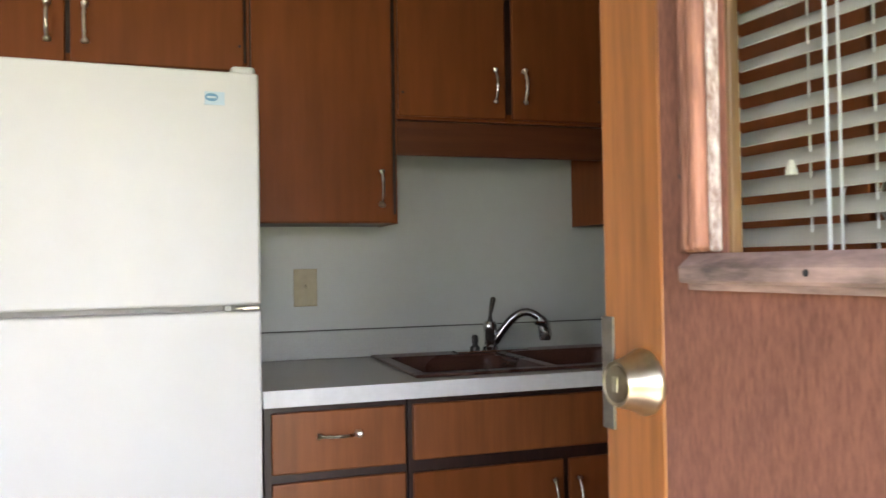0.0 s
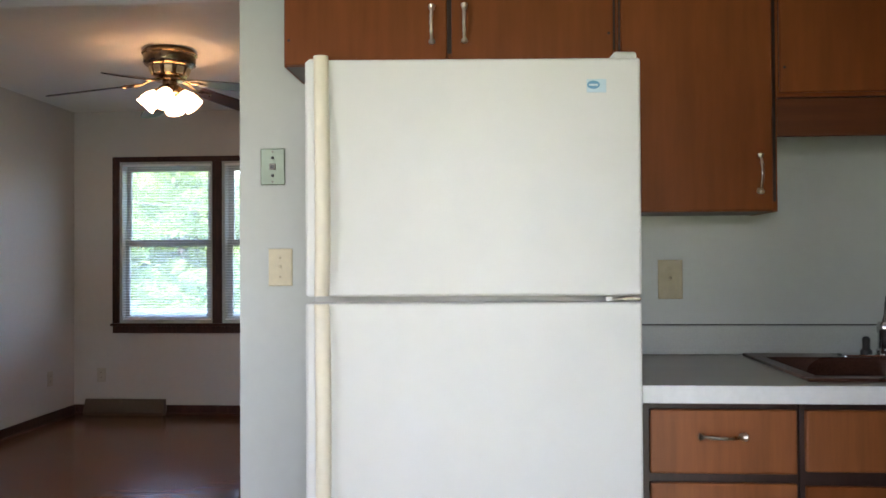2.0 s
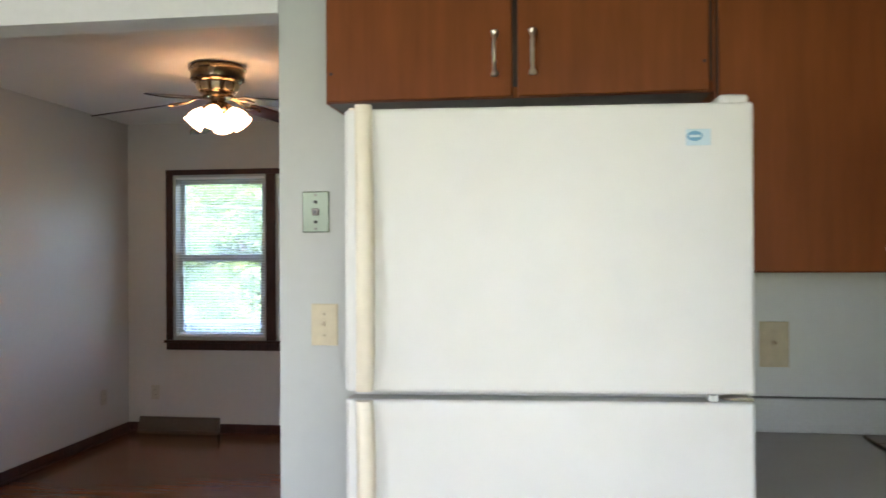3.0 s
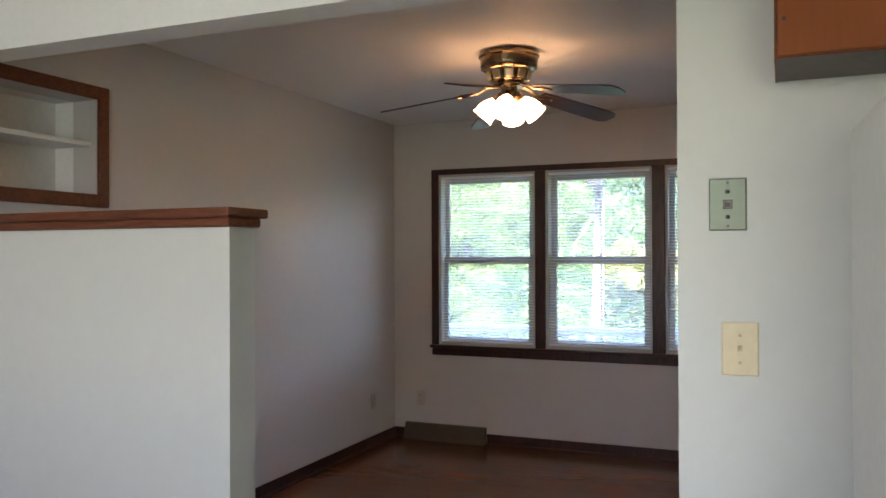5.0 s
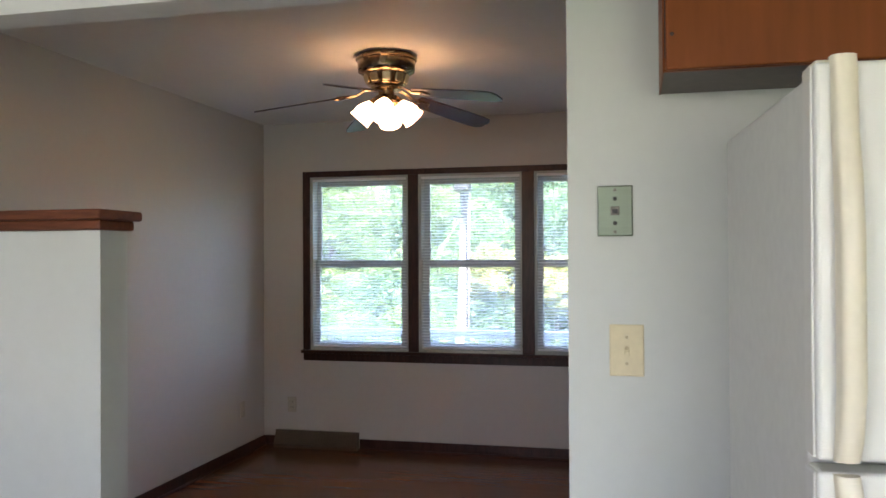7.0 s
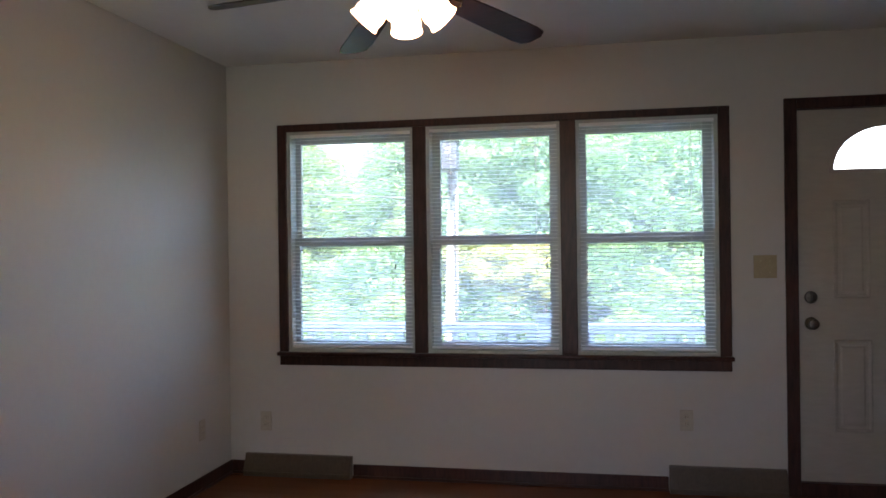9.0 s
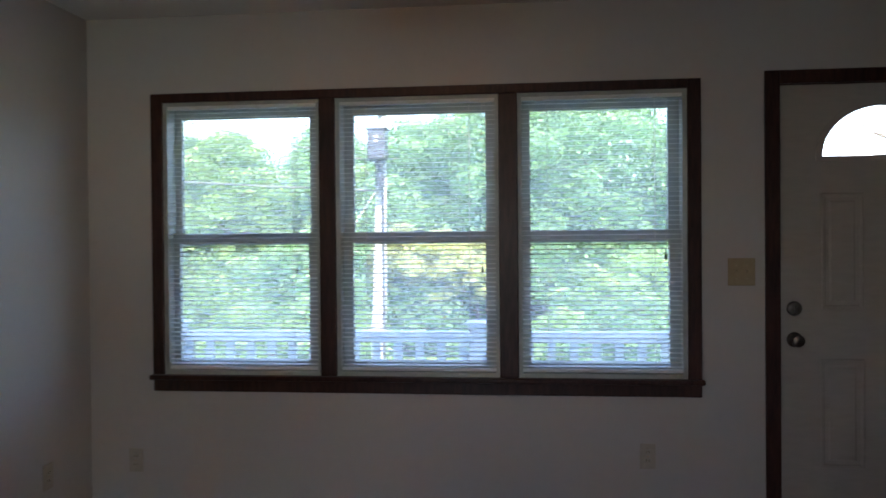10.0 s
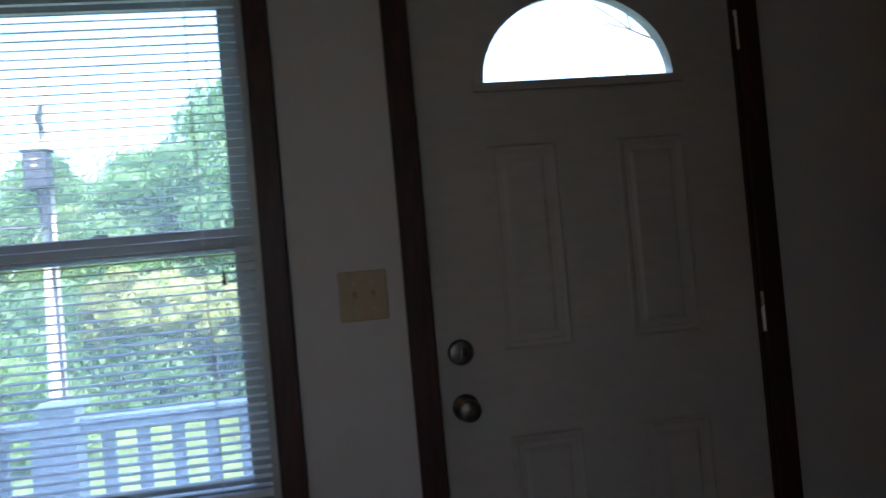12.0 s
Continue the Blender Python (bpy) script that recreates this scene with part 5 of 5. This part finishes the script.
def trunk_mesh(seed, height, r, spread):
    rng = random.Random(seed)
    bm = tube([(0, 0, -0.4), (0.06 * height * 0.1, 0, height * 0.3), (0, 0.05 * height * 0.1, height * 0.62), (0.1, 0, height)], [r * 1.3, r, r * 0.7, r * 0.2], 9)
    for k in range(7):
        a = rng.uniform(0, 6.28)
        z = height * rng.uniform(0.28, 0.75)
        e = spread * rng.uniform(0.5, 0.9)
        tube([(0, 0, z), (0.45 * e * math.cos(a), 0.45 * e * math.sin(a), z + 0.22 * e + 0.3), (e * math.cos(a), e * math.sin(a), z + 0.6 * e + 0.6)], [r * 0.45, r * 0.28, r * 0.08], 6, bm=bm)
    return bm


def tree_kind(seed, height, radius, base, mat, label, size=0.135, clumps=150, leaves=230):
    t = thing("tree", (0, 0, 0), label, "tree", "trees beyond the deck")
    tr = part("trunk", trunk_mesh(seed, height * 0.92, 0.16 + 0.012 * height, radius), BARK, t, "", True)
    me = crown_mesh(seed, radius, height - base, clumps, leaves, size)
    me.materials.append(mat)
    c = new("crown", me)
    c.parent = t
    c.location = (0, 0, base)
    return t


KINDS = [
    tree_kind(3, 9.0, 3.3, 1.2, LEAF_A, "leafy yellow-green broadleaf tree in full summer crown"),
    tree_kind(5, 10.5, 3.6, 1.6, LEAF_B, "leafy mid-green broadleaf tree in full summer crown"),
    tree_kind(8, 11.5, 4.2, 1.8, LEAF_C, "large deep-green broadleaf tree in full summer crown"),
]
SPOTS = [(-17.5, 31, 0, .72), (-14, 33, 1, .56), (-10.8, 29, 0, .64), (-8.3, 33, 1, .56), (-6.4, 29.5, 0, .56), (-4.2, 28, 1, .60), (-1.4, 27, 2, .66), (1.4, 28.5, 2, .61), (-20, 37, 1, .54), (-25, 34, 0, .62),
         (-17, 42, 2, .46), (-11.5, 44, 1, .52), (-6, 43, 2, .50), (0.2, 40, 2, .60), (4.4, 30, 1, .46), (13, 42, 0, .30), (-30, 44, 1, .9), (17, 45, 2, .33), (-36, 38, 2, .9), (22, 36, 1, .55), (-23, 50, 2, .46), (-12.4, 25.5, 2, .40)]
used = [False] * 3
for i, (x, y, k, s) in enumerate(SPOTS):
    z = terrain(x, y) - 0.1
    m = pose(x, y, z, 0, 0, 67 * i) @ Matrix.Diagonal((s, s, s * (0.92 + 0.05 * (i % 4)), 1))
    if not used[k]:
        used[k] = True
        KINDS[k].matrix_basis = m
    else:
        c = copy_thing(KINDS[k], m)
        c.matrix_basis = m

# thin tree with sparse twigs beyond the front door
bare = thing("tree", (0, 0, 0), "slender tree with thin sparse twigs", "tree")
bm = tube([(0, 0, -0.3), (0.1, 0, 3.0), (0.0, 0.1, 6.0), (0.15, 0.1, 9.5)], [0.07, 0.055, 0.04, 0.012], 8)
rng = random.Random(31)
for k in range(15):
    a, z, e = rng.uniform(0, 6.28), rng.uniform(3.6, 8.4), rng.uniform(1.2, 2.6)
    ca, sa = math.cos(a), math.sin(a)
    tip = (e * ca, e * sa, z + rng.uniform(0.1, 1.1))
    midp = (0.5 * e * ca + rng.uniform(-.15, .15), 0.5 * e * sa, z + rng.uniform(0.2, 0.5))
    tube([(0.05, 0.05, z - 0.1), midp, tip], [0.032, 0.025, 0.012], 5, bm=bm)
    for q in range(3):
        b = a + rng.uniform(-1.0, 1.0)
        w = rng.uniform(0.4, 0.9)
        tube([midp, (midp[0] + 0.5 * w * math.cos(b), midp[1] + 0.5 * w * math.sin(b), midp[2] + 0.2), (midp[0] + w * math.cos(b), midp[1] + w * math.sin(b), midp[2] + rng.uniform(0.1, 0.6))], [0.020, 0.015, 0.008], 5, bm=bm)
part("trunk", bm, BARK, bare, "", True)
bare.matrix_basis = pose(7.9, 20.5, terrain(7.9, 20.5) - 0.1)

# undergrowth below the trees
bush = thing("shrub", (0, 0, 0), "dense yellow-green shrub at the wood's edge", "shrub", "shrubs at the wood's edge")
me = crown_mesh(21, 1.5, 1.9, 70, 130, 0.075)
me.materials.append(LEAF_A)
c = new("leaves", me)
c.parent = bush
part("stem", tube([(0, 0, -0.3), (0.05, 0, 0.6), (0.0, 0.05, 1.3)], [0.05, 0.04, 0.015], 6), BARK, bush)
bush2 = thing("shrub", (0, 0, 0), "dense deep-green shrub at the wood's edge", "shrub", "shrubs at the wood's edge")
me = crown_mesh(22, 1.6, 2.0, 70, 130, 0.08)
me.materials.append(LEAF_B)
c = new("leaves", me)
c.parent = bush2
part("stem", tube([(0, 0, -0.3), (0.05, 0, 0.6), (0.0, 0.05, 1.3)], [0.05, 0.04, 0.015], 6), BARK, bush2)
rng = random.Random(4)
n = 0
for row, (yy, s0) in enumerate(((19.5, .75), (24.0, 1.2), (28.0, 1.4))):
    x = -24 + row * 0.8
    while x < 13:
        y = yy + rng.uniform(-1.0, 1.0)
        if not (abs(x - px) < 1.4 and y < 23.5):
            s = s0 * rng.uniform(0.8, 1.25)
            m = pose(x, y, terrain(x, y) - 0.1, 0, 0, rng.uniform(0, 360)) @ Matrix.Diagonal((s, s, s, 1))
            src = bush if rng.random() < 0.75 else bush2
            if n == 0:
                bush.matrix_basis = m
            elif n == 1:
                bush2.matrix_basis = m
            else:
                c = copy_thing(src, m)
                c.matrix_basis = m
            n += 1
        x += rng.uniform(1.7, 2.6) * s0

# tall pale shrubs stand in for a bright sunlit area behind the undergrowth
pale = thing("shrub", (0, 0, 0), "tall pale cream-green shrub standing in for a sunlit patch", "shrub", "pale shrubs")
me = crown_mesh(27, 1.0, 1.7, 60, 130, 0.07)
me.materials.append(LEAF_PALE)
c = new("leaves", me)
c.parent = pale
c.location = (0, 0, 1.8)
part("stem", tube([(0, 0, -0.3), (0.08, 0, 1.2), (0.0, 0.05, 2.6)], [0.07, 0.05, 0.02], 7), BARK, pale)
for k, (x, y, w) in enumerate(((-4.1, 23.6, 0.85), (-3.1, 23.2, 0.95), (-2.1, 23.6, 0.9))):
    m = pose(x, y, terrain(x, y) - 0.1, 0, 0, 110 * k) @ Matrix.Diagonal((w, w, 0.94 - 0.05 * k, 1))
    if k == 0:
        pale.matrix_basis = m
    else:
        copy_thing(pale, m).matrix_basis = m

# ---- living room floor: oak strips ----
floor = structure("floor_living", box(LX, KY + KT, -0.14, RX, WY, -0.012), FLOOR_GAP, "glossy red oak strip floor", "floor")
SW = 0.0572
rng = random.Random(11)
STRIPS = {}
far = bmesh.new()
row = 0
y = KY + KT
count = 0
while y < WY - 0.001:
    w = min(SW, WY - y) - 0.0005
    x = LX + 0.0 - rng.uniform(0, 0.8)
    while x < RX:
        length = rng.choice((0.75, 0.95, 1.15, 1.4))
        a, b = max(x, LX), min(x + length - 0.001, RX)
        near = y > 4.15 and a < -0.35 and count < 298 and w > 0.05
        if b - a > 0.02:
            if near and a == x and b < RX:
                if length not in STRIPS:
                    STRIPS[length] = part("strip", box(0, 0, -0.012, length - 0.0005, SW - 0.0005, 0.0), FLOORING, floor)
                    o = STRIPS[length]
                else:
                    o = new("strip", STRIPS[length].data)
                    o.parent = floor
                o.matrix_basis = pose(a, y, rng.uniform(-0.00015, 0.0))
                count += 1
            else:
                box(a, y, -0.012, b, y + w, 0.0, bm=far)
        x += length
    y += SW
rest = tagged(part("strips", far, FLOORING_FAR, floor, "red oak strips"), kind="stuff")
